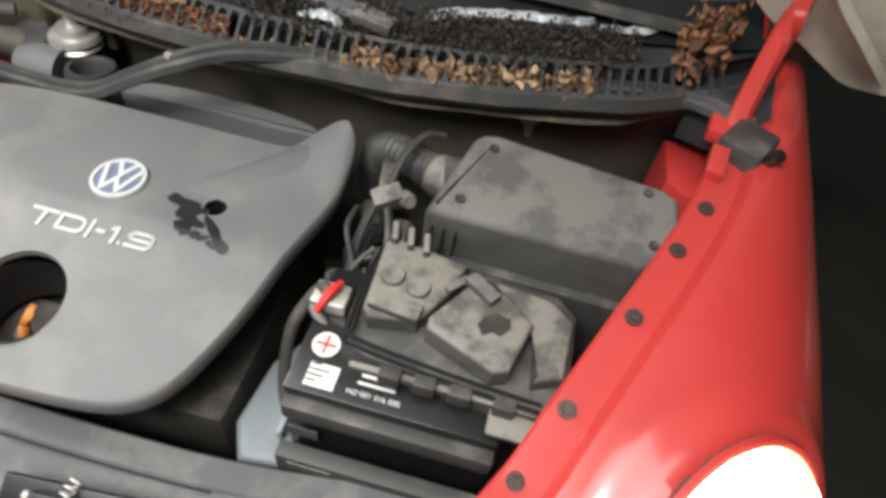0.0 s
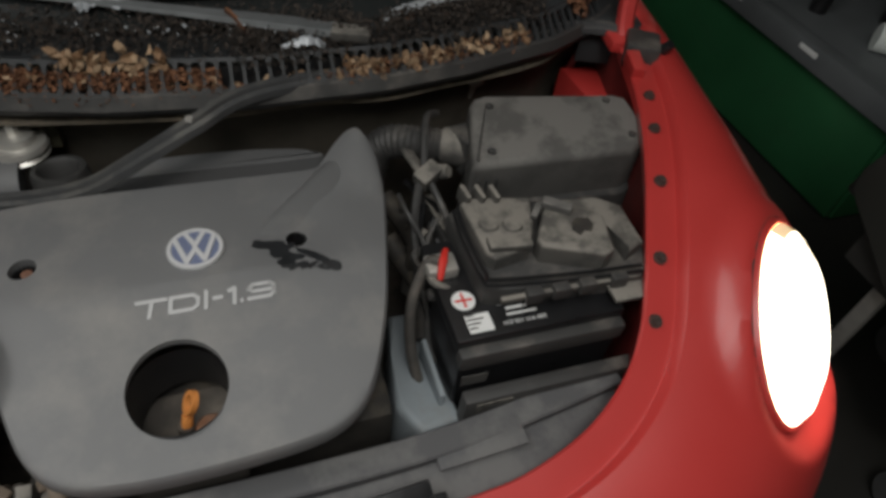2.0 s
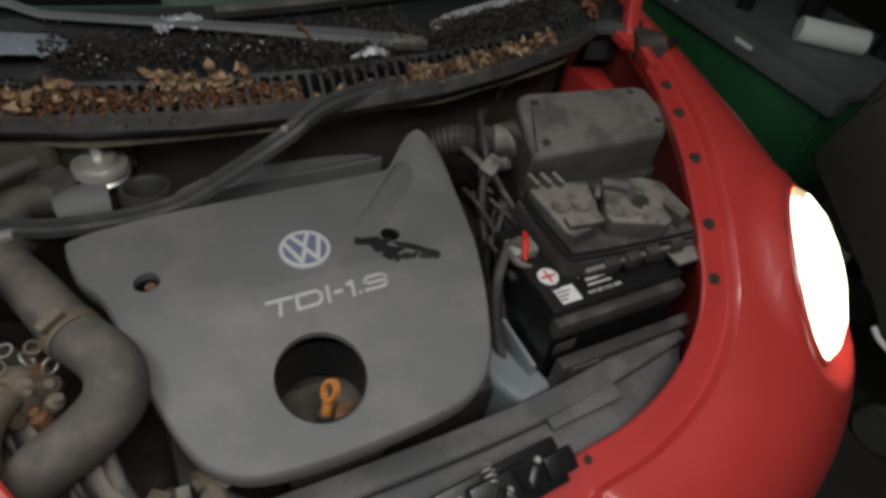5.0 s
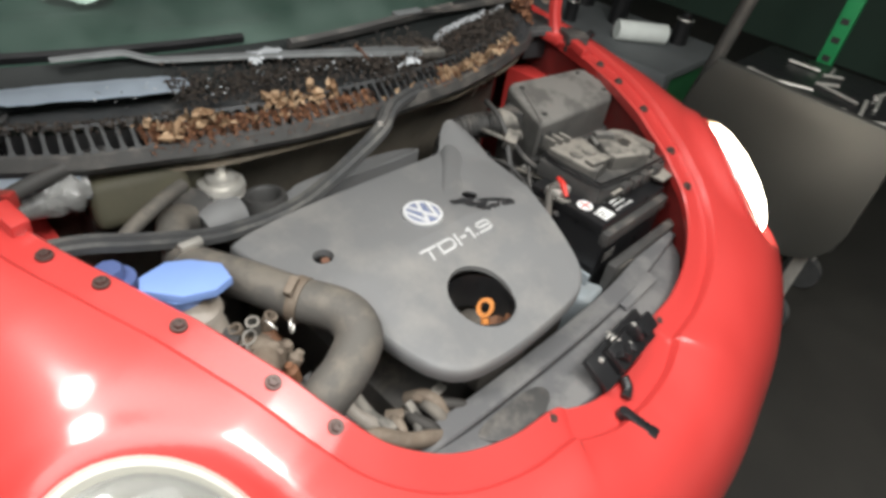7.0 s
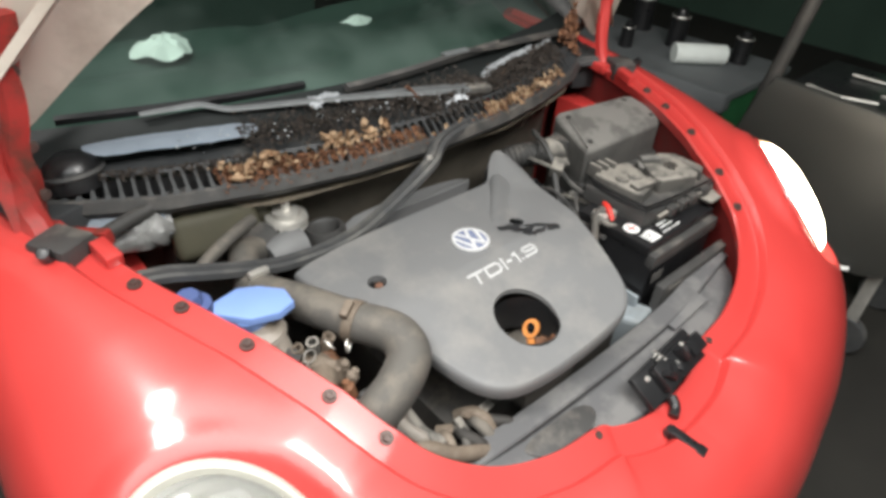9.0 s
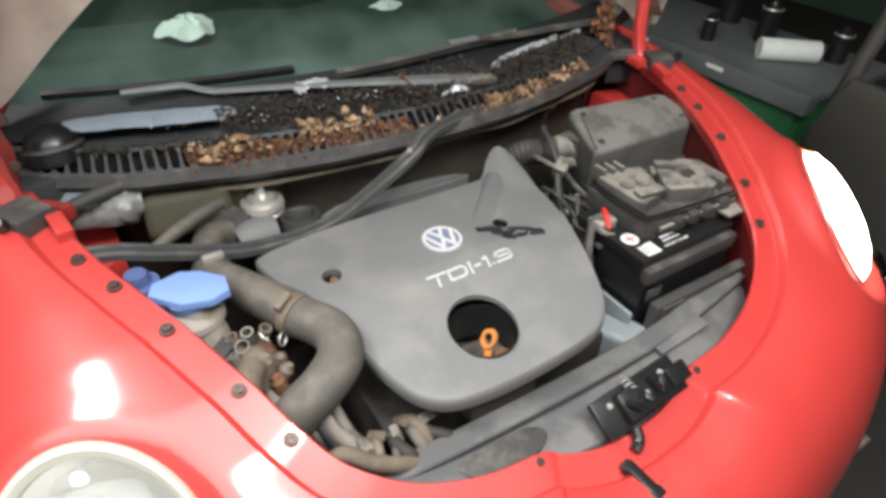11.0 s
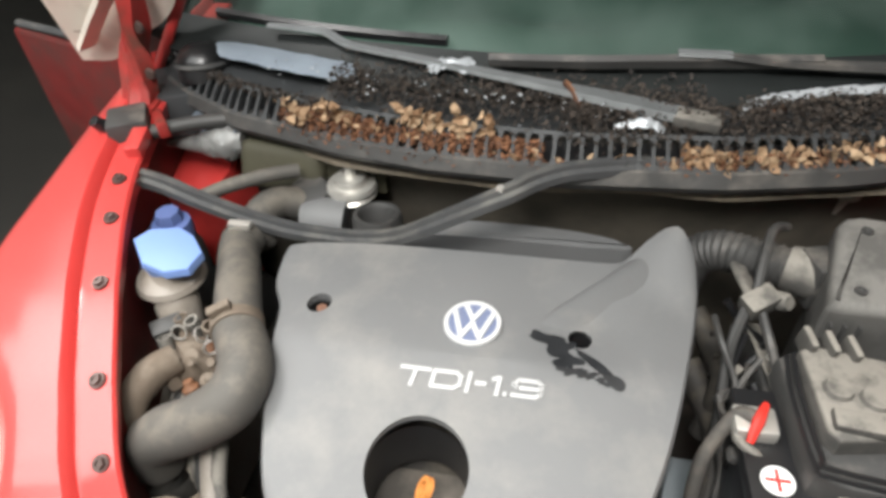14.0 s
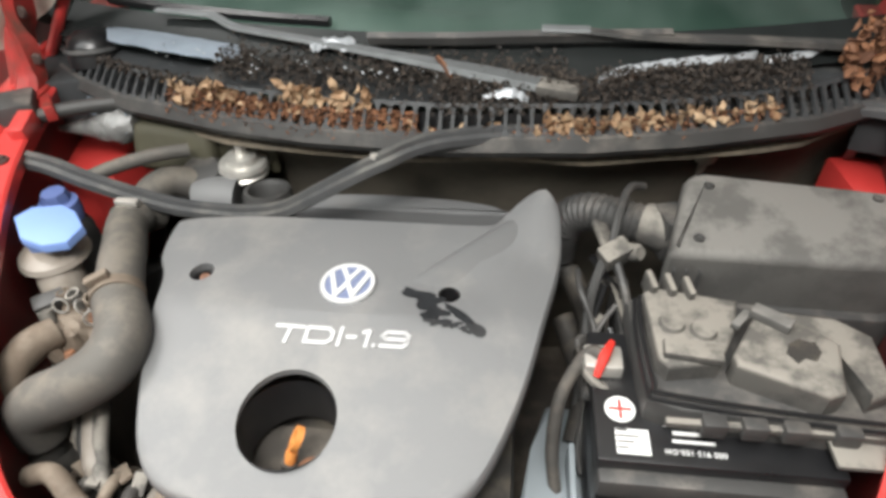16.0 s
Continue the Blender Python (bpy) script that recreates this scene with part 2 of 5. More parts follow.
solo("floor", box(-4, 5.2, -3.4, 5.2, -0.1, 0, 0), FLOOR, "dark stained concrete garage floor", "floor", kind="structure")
for nm, b in (("wall_north", (-4.1, 5.3, 5.2, 5.4, 0, 3.2)), ("wall_south", (-4.1, 5.3, -3.6, -3.4, 0, 3.2)), ("wall_west", (-4.2, -4, -3.4, 5.2, 0, 3.2)), ("wall_east", (5.2, 5.4, -3.4, 5.2, 0, 3.2))):
    pale = nm in ("wall_south", "wall_west")
    solo(nm, box(*b, 0), BOUNCE_WALL if pale else WALLM, "unseen garage wall, made pale to bounce fill light" if pale else "dark green painted garage wall", "wall", kind="structure")
solo("ceiling", box(-4, 5.2, -3.4, 5.2, 3.2, 3.3, 0), CEIL, "unseen garage ceiling, made pale to bounce fill light", "ceiling", kind="structure")

# ---- the car's body ----
YS, ZS = (-0.62, -0.45, -0.402, -0.32, -0.25, -0.185, -0.11, 0.003, 0.104, 0.18, 0.3, 0.5), (0.44, 0.64, 0.69, 0.75, 0.808, 0.858, 0.898, 0.936, 0.954, 0.961, 0.972, 0.985)


def lip(y):
    """Height of the bonnet's resting flange at y."""
    return float(np.interp(y, YS, ZS))


# Half plan of the opening's edge, from behind the hinge to the middle of the nose, and of the car's outer side.
EDGE = [(0.745, 0.80), (0.715, 0.60), (0.685, 0.44), (0.655, 0.32), (0.622, 0.2), (0.583, 0.1), (0.538, 0.0), (0.488, -0.11), (0.455, -0.18), (0.415, -0.232), (0.345, -0.276), (0.25, -0.303), (0.155, -0.312), (0.125, -0.325), (0.07, -0.34), (0.0, -0.345)]
SIDE = [(0.86, 0.95), (0.866, 0.72), (0.872, 0.5), (0.88, 0.34), (0.885, 0.22), (0.888, 0.08), (0.885, -0.06), (0.874, -0.18), (0.842, -0.28), (0.78, -0.37), (0.67, -0.45), (0.50, -0.515), (0.32, -0.552), (0.2, -0.57), (0.1, -0.577), (0.0, -0.58)]
FLANGE = 0.047
# Centre, facing, upward line and half sizes of the two headlights.
LAMPS = {1: (Vector((0.708, -0.205, 0.814)), Vector((0.485, -0.575, 0.66)).normalized(), Vector((0.375, 0.79, 0.48)), 0.124, 0.160),
         -1: (Vector((-0.7076, -0.2022, 0.7948)), Vector((-0.308, -0.651, 0.694)).normalized(), Vector((-0.166, 0.755, 0.635)), 0.1214, 0.1552)}


def lamp_pose(side):
    at, n, t, _, _ = LAMPS[side]
    t = (t - n * t.dot(n)).normalized()
    m = Matrix((t.cross(n), t, n)).transposed().to_4x4()
    m.translation = at
    return m


def half_body(side):
    inner = [Vector((a.x * side, a.y, 0)) for a in spline([(x, y, 0) for x, y in EDGE], 16)]
    outer = [Vector((a.x * side, a.y, 0)) for a in spline([(x, y, 0) for x, y in SIDE], 16)]
    into = lamp_pose(side).inverted()
    back = lamp_pose(side)
    rows, gone = [], set()
    for i, (a, b) in enumerate(zip(inner, outer)):
        d = (b - a).normalized()
        nrm = (inner[min(i + 6, len(inner) - 1)] - inner[max(i - 6, 0)]).normalized()
        out = Vector((nrm.y, -nrm.x, 0))
        if out.dot(d) < 0:
            out = -out
        out = out.lerp(d, 0.3).normalized()
        if i == len(inner) - 1:
            out = d = Vector((0, -1, 0))
        fl = a + out * FLANGE
        row = [Vector((a.x, a.y, lip(a.y) - 0.028)) + out * 0.004, Vector((a.x, a.y, lip(a.y) - 0.004)), Vector((a.x, a.y, lip(a.y))) + out * 0.004]
        zl = 0.5 * lip(a.y) + 0.5 * lip(fl.y)
        row.append(Vector((fl.x, fl.y, zl - 0.004)))
        row.append(Vector((fl.x, fl.y, zl + 0.005)) + out * 0.005)
        zf = zl + 0.011
        top = fl + out * 0.012
        zo = 0.60 if b.y > -0.3 else 0.60 - 0.12 * min(1, (-0.3 - b.y) / 0.25)
        for k in range(45):
            u = k / 44 * math.pi / 2
            h, v = math.sin(u) ** 0.9, 1 - math.cos(u) ** 0.9
            p = top.lerp(b, h)
            q = Vector((p.x, p.y, zf + (zo - zf) * v))
            # The skin dips to the plane of the headlight.
            c = into @ q
            rho = math.hypot(c.x / LAMPS[side][3], c.y / LAMPS[side][4])
            if rho < 1.32 and c.z > -0.22:
                f = max(0, min(1, (rho - 1.02) / 0.3))
                f = f * f * (3 - 2 * f)
                c.z = c.z * f - 0.02 * max(0, 1.0 - rho)
                q = back @ c
                if rho < 0.92:
                    gone.add((i, len(row)))
            row.append(q)
        for z in (0.45, 0.3, 0.2):
            row.append(Vector((b.x, b.y, z)) - d * (0.5 - z) * 0.15)
        rows.append(row)
    bm, vs = grid(rows)
    bmesh.ops.delete(bm, geom=[vs[i][j] for i, j in gone], context="VERTS")
    return bm


car = thing("car", "red compact car with its bonnet open and one headlight lit", "car")
for side in (1, -1):
    part("fender", half_body(side), RED, car, "glossy red front fender and nose")
    wheel = part("wheel", lathe([(0.0, -0.09), (0.17, -0.09), (0.2, -0.1), (0.3, -0.1), (0.315, -0.07), (0.315, 0.07), (0.3, 0.1), (0.2, 0.1), (0.0, 0.08)], Matrix.Translation((0.72 * side, 0.22, 0.315)) @ Matrix.Rotation(math.pi / 2, 4, "Y"), 40), RUBBER, car, "black front tyre")

# ---- headlights ----
BULB = glow("lit_headlight_bulb", (1.0, 0.88, 0.66), 30)
LIT_BOWL = glow("lit_headlight_bowl", (1.0, 0.87, 0.64), 12)
LIT_LENS = glow("lit_headlight_lens", (1.0, 0.9, 0.7), 14)
LIT_TOP = glow("dim_headlight_crown", (1.0, 0.72, 0.42), 1.3)
BULB_OFF = mat("unlit_bulb_cap", (0.75, 0.75, 0.73), 0.3, 0.2, 0.05, 5, 0.0)
REFL = mat("headlight_reflector", (0.82, 0.82, 0.8), 0.28, 0.75, 0.05, 5, 0.0)
RIMM = mat("pale_headlight_rim", (0.45, 0.44, 0.39), 0.4, 0.1, 0.1, 10, 0.0)
for side in (1, -1):
    m = lamp_pose(side) @ Matrix.Diagonal((LAMPS[side][3], LAMPS[side][4], 0.12, 1))
    head = part("headlight", lathe([(1.03, -0.25), (1.025, 0.0), (1.0, 0.05), (0.96, 0.06), (0.90, 0.02), (0.89, -0.2)], m, 56, caps=False), RED if side > 0 else RIMM, car, "round lit headlight in a red bezel" if side > 0 else "round unlit headlight with a pale rim")
    part("reflector", lathe([(0.9, -0.05), (0.82, -0.45), (0.6, -0.8), (0.3, -1.0), (0.0, -1.05)], m, 48, caps=False), LIT_BOWL if side > 0 else REFL, head, "glowing reflector bowl" if side > 0 else "silvered reflector bowl")
    # Black ring drawn in for the shadow between lamp rim and fender.
    part("bezel_shade", lathe([(1.03, 0.0), (1.07, -0.03), (1.08, -0.2)], m, 56, caps=False), BLACK, head, "black ring standing for the shadow round the lamp")
    dome = [(0.95, 0.06), (0.85, 0.2), (0.6, 0.34), (0.3, 0.41), (0.0, 0.43)]
    lens_bm = lathe(dome, m, 64, caps=False)
    front = lamp_pose(side).to_3x3() @ Vector((0, 0, 1))
    if side > 0:
        # The top of the lens stands above the beam and glows less.
        away = m.inverted()
        crown = lens_bm.copy()
        bmesh.ops.delete(lens_bm, geom=[f for f in lens_bm.faces if (away @ f.calc_center_median()).y > 0.72], context="FACES")
        bmesh.ops.delete(crown, geom=[f for f in crown.faces if (away @ f.calc_center_median()).y <= 0.72], context="FACES")
        part("lens_crown", crown, LIT_TOP, head, "warm dim crown of the lit lens", facing=front).visible_shadow = False
    part("lens", lens_bm, LIT_LENS if side > 0 else CLEAR, head, "glowing domed lens" if side > 0 else "clear domed lens", facing=front).visible_shadow = False
    part("bulb", lathe([(0.0, -0.2), (0.3, -0.22), (0.42, -0.4), (0.3, -0.6), (0.0, -0.95)], m, 24), BULB if side > 0 else BULB_OFF, head)

# ---- engine bay shell ----
GRIME = mat("oily_bay_floor", (0.05, 0.044, 0.038), 0.8, 0, 0.4, 12, 0.3, dust=(0.16, 0.135, 0.11), dust_amount=0.5)
part("bay_floor", box(-0.66, 0.66, -0.5, 0.5, 0.4, 0.42, 0), GRIME, car, "oily dark undertray")
for side in (1, -1):
    rows = []
    for p in spline([(x, y, 0) for x, y in EDGE], 3):
        rows.append([Vector(((p.x + 0.012) * side, p.y - 0.01 * (p.y < -0.2), z)) for z in (lip(p.y) - 0.026, lip(p.y) - 0.12, 0.41)])
    part("inner_wing", grid(rows)[0], RED_DIM, car, "dull red inner wing")
    # Shelf of the suspension tower beside the bulkhead.
    f = lambda x: x + (0.045 if side > 0 else 0.0)
    near = 0.03 if side > 0 else 0.0
    b = prism([(f(0.575) * side, 0.44), (0.70 * side, 0.44), (0.70 * side, 0.31 + near), (0.67 * side, 0.285 + near), (f(0.61) * side, 0.285 + near), (f(0.58) * side, 0.31 + near)], 0.7, 0.862, 0.006, 2)
    part("tower_shelf", b, RED, car, "dull red inner shelf")


def cowl_y(x):
    return float(np.interp(abs(x), (0, 0.2, 0.35, 0.53, 0.65, 0.75), (0.25, 0.262, 0.29, 0.343, 0.41, 0.49)))


HEAT = mat("dusty_brown_bulkhead", (0.075, 0.066, 0.052), 0.85, 0, 0.4, 9, 0.3, dust=(0.22, 0.185, 0.14), dust_amount=0.5, dust_scale=8)
TAN = mat("dust_coated_lip", (0.10, 0.085, 0.065), 0.85, 0, 0.3, 14, 0.2, dust=(0.26, 0.21, 0.15), dust_amount=0.6, dust_scale=16)
xs = [-0.70 + 1.40 * i / 48 for i in range(49)]
part("bulkhead", grid([[Vector((x, cowl_y(x) + 0.03, 0.935)), Vector((x, cowl_y(x) + 0.055, 0.90)), Vector((x, cowl_y(x) + 0.09, 0.80)), Vector((x, cowl_y(x) + 0.10, 0.41))] for x in xs])[0], HEAT, car, "dusty brown insulated bulkhead")
wav = lambda x: 0.006 * math.sin(9 * x + 1) + 0.004 * math.sin(23 * x)
part("bulkhead_lip", grid([[Vector((x, cowl_y(x) + 0.012 + wav(x), 0.933)), Vector((x, cowl_y(x) + 0.014 + wav(x), 0.938)), Vector((x, cowl_y(x) + 0.05, 0.942)), Vector((x, cowl_y(x) + 0.05, 0.93))] for x in xs], closed_u=True)[0], TAN, car, "dust-coated bulkhead lip")

# ---- cowl with slots ----
SLOTM = mat("worn_black_cowl_plastic", (0.026, 0.028, 0.03), 0.6, 0, 0.3, 25, 0.12, dust=(0.09, 0.087, 0.083), dust_amount=0.25, dust_scale=14)
cowl = part("cowl", grid([[Vector((x, cowl_y(x) + 0.02, 0.95)), Vector((x, cowl_y(x) - 0.004, 0.955)), Vector((x, cowl_y(x) - 0.012, 0.968)), Vector((x, cowl_y(x) - 0.004, 0.985)), Vector((x, cowl_y(x) + 0.003, 0.988))] for x in xs])[0], BLACK, car, "black plastic cowl panel")
part("upper_panel", grid([[Vector((x, cowl_y(x) + 0.033, 1.014)), Vector((x, cowl_y(x) + 0.037, 1.018)), Vector((x, cowl_y(x) + 0.046, 1.016)), Vector((x, cowl_y(x) + 0.06, 1.008)), Vector((x, 0.37 + 0.12 * (x / 0.72) ** 2 + 0.03, 1.02))] for x in xs])[0], SLOTM, cowl)
part("trough", grid([[Vector((x, cowl_y(x) - 0.002, 0.975)), Vector((x, cowl_y(x) + 0.03, 0.962)), Vector((x, cowl_y(x) + 0.042, 1.0))] for x in xs])[0], BLACK_GLOSS, cowl)


def cowl_frame(x):
    p, q = Vector((x, cowl_y(x), 0.987)), Vector((x, cowl_y(x) + 0.035, 1.016))
    a = Vector((0.01, cowl_y(x + 0.005) - cowl_y(x - 0.005), 0)).normalized()
    return p, q, a


bar_me = None
x = -0.655
while x < 0.66:
    p, q, a = cowl_frame(x)
    v = (q - p)
    n = a.cross(v).normalized()
    if bar_me is None:
        b = bmesh.new()
        prof = [(-0.0065, 0.0), (-0.0028, 0.18), (-0.0022, 0.5), (-0.0028, 0.82), (-0.0065, 1.0), (0.0065, 1.0), (0.0028, 0.82), (0.0022, 0.5), (0.0028, 0.18), (0.0065, 0.0)]
        lo, hi = [b.verts.new((s, t, -0.006)) for s, t in prof], [b.verts.new((s, t, 0.0)) for s, t in prof]
        b.faces.new(hi)
        b.faces.new(lo[::-1])
        for i in range(10):
            b.faces.new((lo[i], lo[(i + 1) % 10], hi[(i + 1) % 10], hi[i]))
        bmesh.ops.recalc_face_normals(b, faces=b.faces)
        bar_me = bpy.data.meshes.new("slot_bar")
        b.to_mesh(bar_me)
        b.free()
        bar_me.materials.append(SLOTM)
    ob = new("slot_bar", bar_me)
    m = Matrix((a, v, n)).transposed().to_4x4()
    m.translation = p
    ob.matrix_world = m
    ob.parent = cowl
    x += 0.0185

# ---- engine cover ----
OUT = [(-0.398, 0.165), (-0.388, 0.10), (-0.362, 0.05), (-0.345, -0.03), (-0.325, -0.11), (-0.30, -0.175), (-0.262, -0.212), (-0.20, -0.226), (-0.1, -0.228), (0.0, -0.222), (0.052, -0.206), (0.084, -0.175), (0.11, -0.12), (0.13, -0.06), (0.150, 0.025), (0.168, 0.11), (0.172, 0.17), (0.166, 0.215), (0.143, 0.236), (0.115, 0.222), (0.085, 0.195), (0.05, 0.185), (-0.1, 0.185), (-0.3, 0.183), (-0.385, 0.18)]


def cover_top(x, y):
    z = 0.884 - 0.27 * max(0.0, -y) - 0.45 * max(0, abs(x + 0.1) - 0.12) ** 2
    peak = max(0, 1 - math.hypot((x - 0.15) / 0.075, (y - 0.235) / 0.12))
    dish = max(0, 1 - math.hypot(x - 0.03, y - 0.06) / 0.09)
    dome = max(0, 1 - math.hypot(x + 0.139, y + 0.13) / 0.13)
    return z + 0.045 * peak - 0.012 * dish * dish * (3 - 2 * dish) - 0.006 * dome


cover = thing("engine_cover", "dusty grey plastic engine cover with badge and oil stains", "engine cover")
ring = [Vector(p) for p in spline([(x, y, 0) for x, y in OUT], 4, True)]
centre = Vector((-0.10, 0.0, 0))


def ringed(f, dz=0.0):
    out = []
    for p in ring:
        q = centre.lerp(p, f)
        out.append(Vector((q.x, q.y, cover_top(q.x, q.y) + dz)))
    return out


rows = [ringed(f) for f in (0.02, 0.1, 0.2, 0.3, 0.4, 0.5, 0.6, 0.7, 0.78, 0.85, 0.91, 0.95, 0.98)]
rows += [ringed(f, dz) for f, dz in ((0.992, -0.003), (0.997, -0.009), (0.997, -0.018), (0.99, -0.026), (0.965, -0.028), (0.9, -0.012), (0.02, -0.012))]
bm, vs = grid(rows, closed_u=True)
bm.faces.new(vs[0])
bm.faces.new(vs[-1][::-1])
shell = part("shell", bm, COVER, cover, "dusty grey plastic shell")
HOLES = ((-0.139, -0.130, 0.057, 40), (0.026, 0.052, 0.0145, 24), (-0.307, 0.06, 0.0165, 24))
for x, y, r, k in HOLES:
    carve(shell, lathe([(r, 0.6), (r, 1.0)], Matrix.Translation((x, y, 0)), k))
for x, y, r, k in HOLES:
    z = cover_top(x, y) - 0.004
    part("well", lathe([(r + 0.0008, -0.001), (r, -0.006), (r - 0.001, -0.05), (r * 0.97, -0.07)], Matrix.Translation((x, y, z)), 40, caps=False), BLACK_GLOSS, cover)
# Lower rear ledge behind a deep groove.
led = [(-0.24, 0.252), (-0.1, 0.252), (0.04, 0.25), (0.10, 0.262), (0.02, 0.284), (-0.12, 0.29), (-0.22, 0.28)]
part("rear_ledge", prism([(p.x, p.y) for p in spline([(x, y, 0) for x, y in led], 4, True)], 0.80, 0.85, 0.006, 3), COVER, cover, "lower dusty grey rear ledge")
part("groove", box(-0.37, 0.08, 0.165, 0.23, 0.79, 0.82, 0.002), BLACK, cover)

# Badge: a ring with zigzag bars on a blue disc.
BADGE_BLUE = mat("blue_grey_badge", (0.15, 0.175, 0.27), 0.4, 0, 0.1, 30, 0.0)
CHROME = mat("pale_badge_silver", (0.64, 0.64, 0.645), 0.3, 0.2, 0.05, 30, 0.0)
bz = cover_top(-0.104, 0.048)
badge = part("badge", lathe([(0.0, 0.0), (0.034, 0.0), (0.035, -0.002), (0.035, -0.006)], Matrix.Translation((-0.104, 0.048, bz + 0.004)), 40), BADGE_BLUE, cover, "round blue and silver badge")
part("badge_ring", lathe([(0.0294, 0.0), (0.0302, 0.0018), (0.0345, 0.0018), (0.0356, 0.0), (0.0356, -0.003), (0.0294, -0.003), (0.0294, 0.0)], Matrix.Translation((-0.104, 0.048, bz + 0.004)), 48), CHROME, badge)


def stroke(points, w, z0, h, bm=None):
    bm = bm or bmesh.new()
    for (ax, ay), (bx, by) in zip(points, points[1:]):
        d = Vector((bx - ax, by - ay, 0))
        n = Vector((-d.y, d.x, 0)).normalized() * w / 2
        e = d.normalized() * w * 0.3
        q = [Vector((ax, ay, 0)) - n - e, Vector((bx, by, 0)) - n + e, Vector((bx, by, 0)) + n + e, Vector((ax, ay, 0)) + n - e]
        lo, hi = [bm.verts.new((p.x, p.y, z0)) for p in q], [bm.verts.new((p.x, p.y, z0 + h)) for p in q]
        bm.faces.new(hi)
        for i in range(4):
            bm.faces.new((lo[i], lo[(i + 1) % 4], hi[(i + 1) % 4], hi[i]))
    return bm


cx, cy = -0.104, 0.048
zig = ((-0.012, 0.028), (0, 0.004), (0.012, 0.028)), ((-0.025, 0.018), (-0.011, -0.024), (0, -0.002), (0.011, -0.024), (0.025, 0.018))
rise = 0.0016
for path in zig:
    for (ax, ay), (bx, by) in zip(path, path[1:]):
        part("badge_bar", stroke([(cx + ax, cy + ay), (cx + bx, cy + by)], 0.0062, bz + 0.0035, rise), CHROME, badge)
        rise += 0.0004
# Wide slanted letters.
LETTER = mat("worn_pale_letter_print", (0.42, 0.42, 0.42), 0.5, 0, 0.15, 60, 0.0)
def letter(paths, x0):
    bm = bmesh.new()
    for path in paths:
        stroke([(x0 + px + 0.12 * py, py) for px, py in path], 0.0048, 0, 0.0012, bm)
    for v in bm.verts:
        X, Y = v.co.x, v.co.y - 0.0315
        v.co = (X, Y, cover_top(X, Y) + 0.0007 + v.co.z)
    part("letter", bm, LETTER, cover, "pale raised letter", smooth=False)


H = 0.0088
letter([[(0.0, H), (0.034, H)], [(0.018, H), (0.016, -H - 0.002)]], -0.178)
letter([[(0.0, -H), (0.0, H), (0.026, H), (0.032, H * 0.5), (0.032, -H * 0.5), (0.026, -H), (0.0, -H)]], -0.1385)
letter([[(0.0, -H - 0.002), (0.0, H + 0.002)]], -0.097)
letter([[(0.0, 0.0), (0.010, 0.0)]], -0.088)
letter([[(0.0, H * 0.7), (0.007, H), (0.007, -H - 0.002)]], -0.070)
letter([[(0.0, -H), (0.001, -H)]], -0.0545)
letter([[(0.031, 0.0), (0.005, 0.0), (0.0, H * 0.4), (0.005, H), (0.026, H), (0.031, H * 0.6), (0.031, -H * 0.6), (0.026, -H), (0.0, -H)]], -0.046)

# Oil stains round the small bolt hole.
OIL = mat("wet_black_oil", (0.02, 0.021, 0.023), 0.35, 0, 0.4, 60, 0.1)
rng = random.Random(4)


def stain(cx, cy, rx, ry, turn, rough, seed):
    r = random.Random(seed)
    ph = [r.uniform(0, 6.28) for _ in range(6)]
    rows = []
    for f in (0.02, 0.5, 1.0):
        row = []
        for k in range(48):
            a = 2 * math.pi * k / 48
            w = 1 + rough * sum(math.sin((j + 2) * a + ph[j]) / (1 + 0.45 * j) for j in range(6)) * 0.5
            x, y = rx * w * f * math.cos(a), ry * w * f * math.sin(a)
            X = cx + x * math.cos(turn) - y * math.sin(turn)
            Y = cy + x * math.sin(turn) + y * math.cos(turn)
            row.append(Vector((X, Y, cover_top(X, Y) + 0.0009)))
        rows.append(row)
    bm, vs = grid(rows, closed_u=True)
    bm.faces.new(vs[0])
    return bm


for s in ((-0.012, 0.043, 0.019, 0.011, -0.2, 0.35, 1), (0.003, 0.03, 0.017, 0.014, 0.3, 0.4, 2), (0.012, 0.012, 0.014, 0.014, 0.5, 0.45, 3), (0.042, 0.014, 0.03, 0.006, -0.75, 0.35, 5), (0.063, -0.008, 0.02, 0.006, -0.8, 0.35, 6), (0.018, -0.003, 0.013, 0.006, 0.2, 0.5, 7), (0.036, -0.006, 0.009, 0.005, 0.2, 0.5, 8), (0.052, -0.012, 0.008, 0.004, -0.3, 0.5, 9), (0.004, 0.002, 0.005, 0.004, 0, 0.5, 10), (-0.03, 0.042, 0.004, 0.003, 0, 0.5, 11)):
    part("oil_stain", stain(*s), OIL, cover, "wet black oil stain")

# Orange dipstick and filler down in the round well.
dip = thing("oil_dipstick", "orange plastic dipstick ring in the cover's round well", "dipstick")
part("ring", lathe([(0.0115, -0.0045), (0.0185, -0.0045), (0.0185, 0.0045), (0.0115, 0.0045), (0.0115, -0.0045)], Matrix.Translation((-0.130, -0.137, 0.818)) @ Vector((-0.85, -0.1, 0.5)).to_track_quat("Z", "Y").to_matrix().to_4x4() @ Matrix.Diagonal((0.75, 0.9, 0.8, 1)), 28), ORANGE, dip)
part("stem", tube([(-0.136, -0.144, 0.803), (-0.138, -0.148, 0.795), (-0.14, -0.15, 0.785)], 0.007, 10, 4), ORANGE, dip)
part("tube", tube([(-0.14, -0.15, 0.79), (-0.142, -0.152, 0.77), (-0.143, -0.153, 0.72)], 0.010, 12, 4), DARK, dip, "grimy metal guide tube")
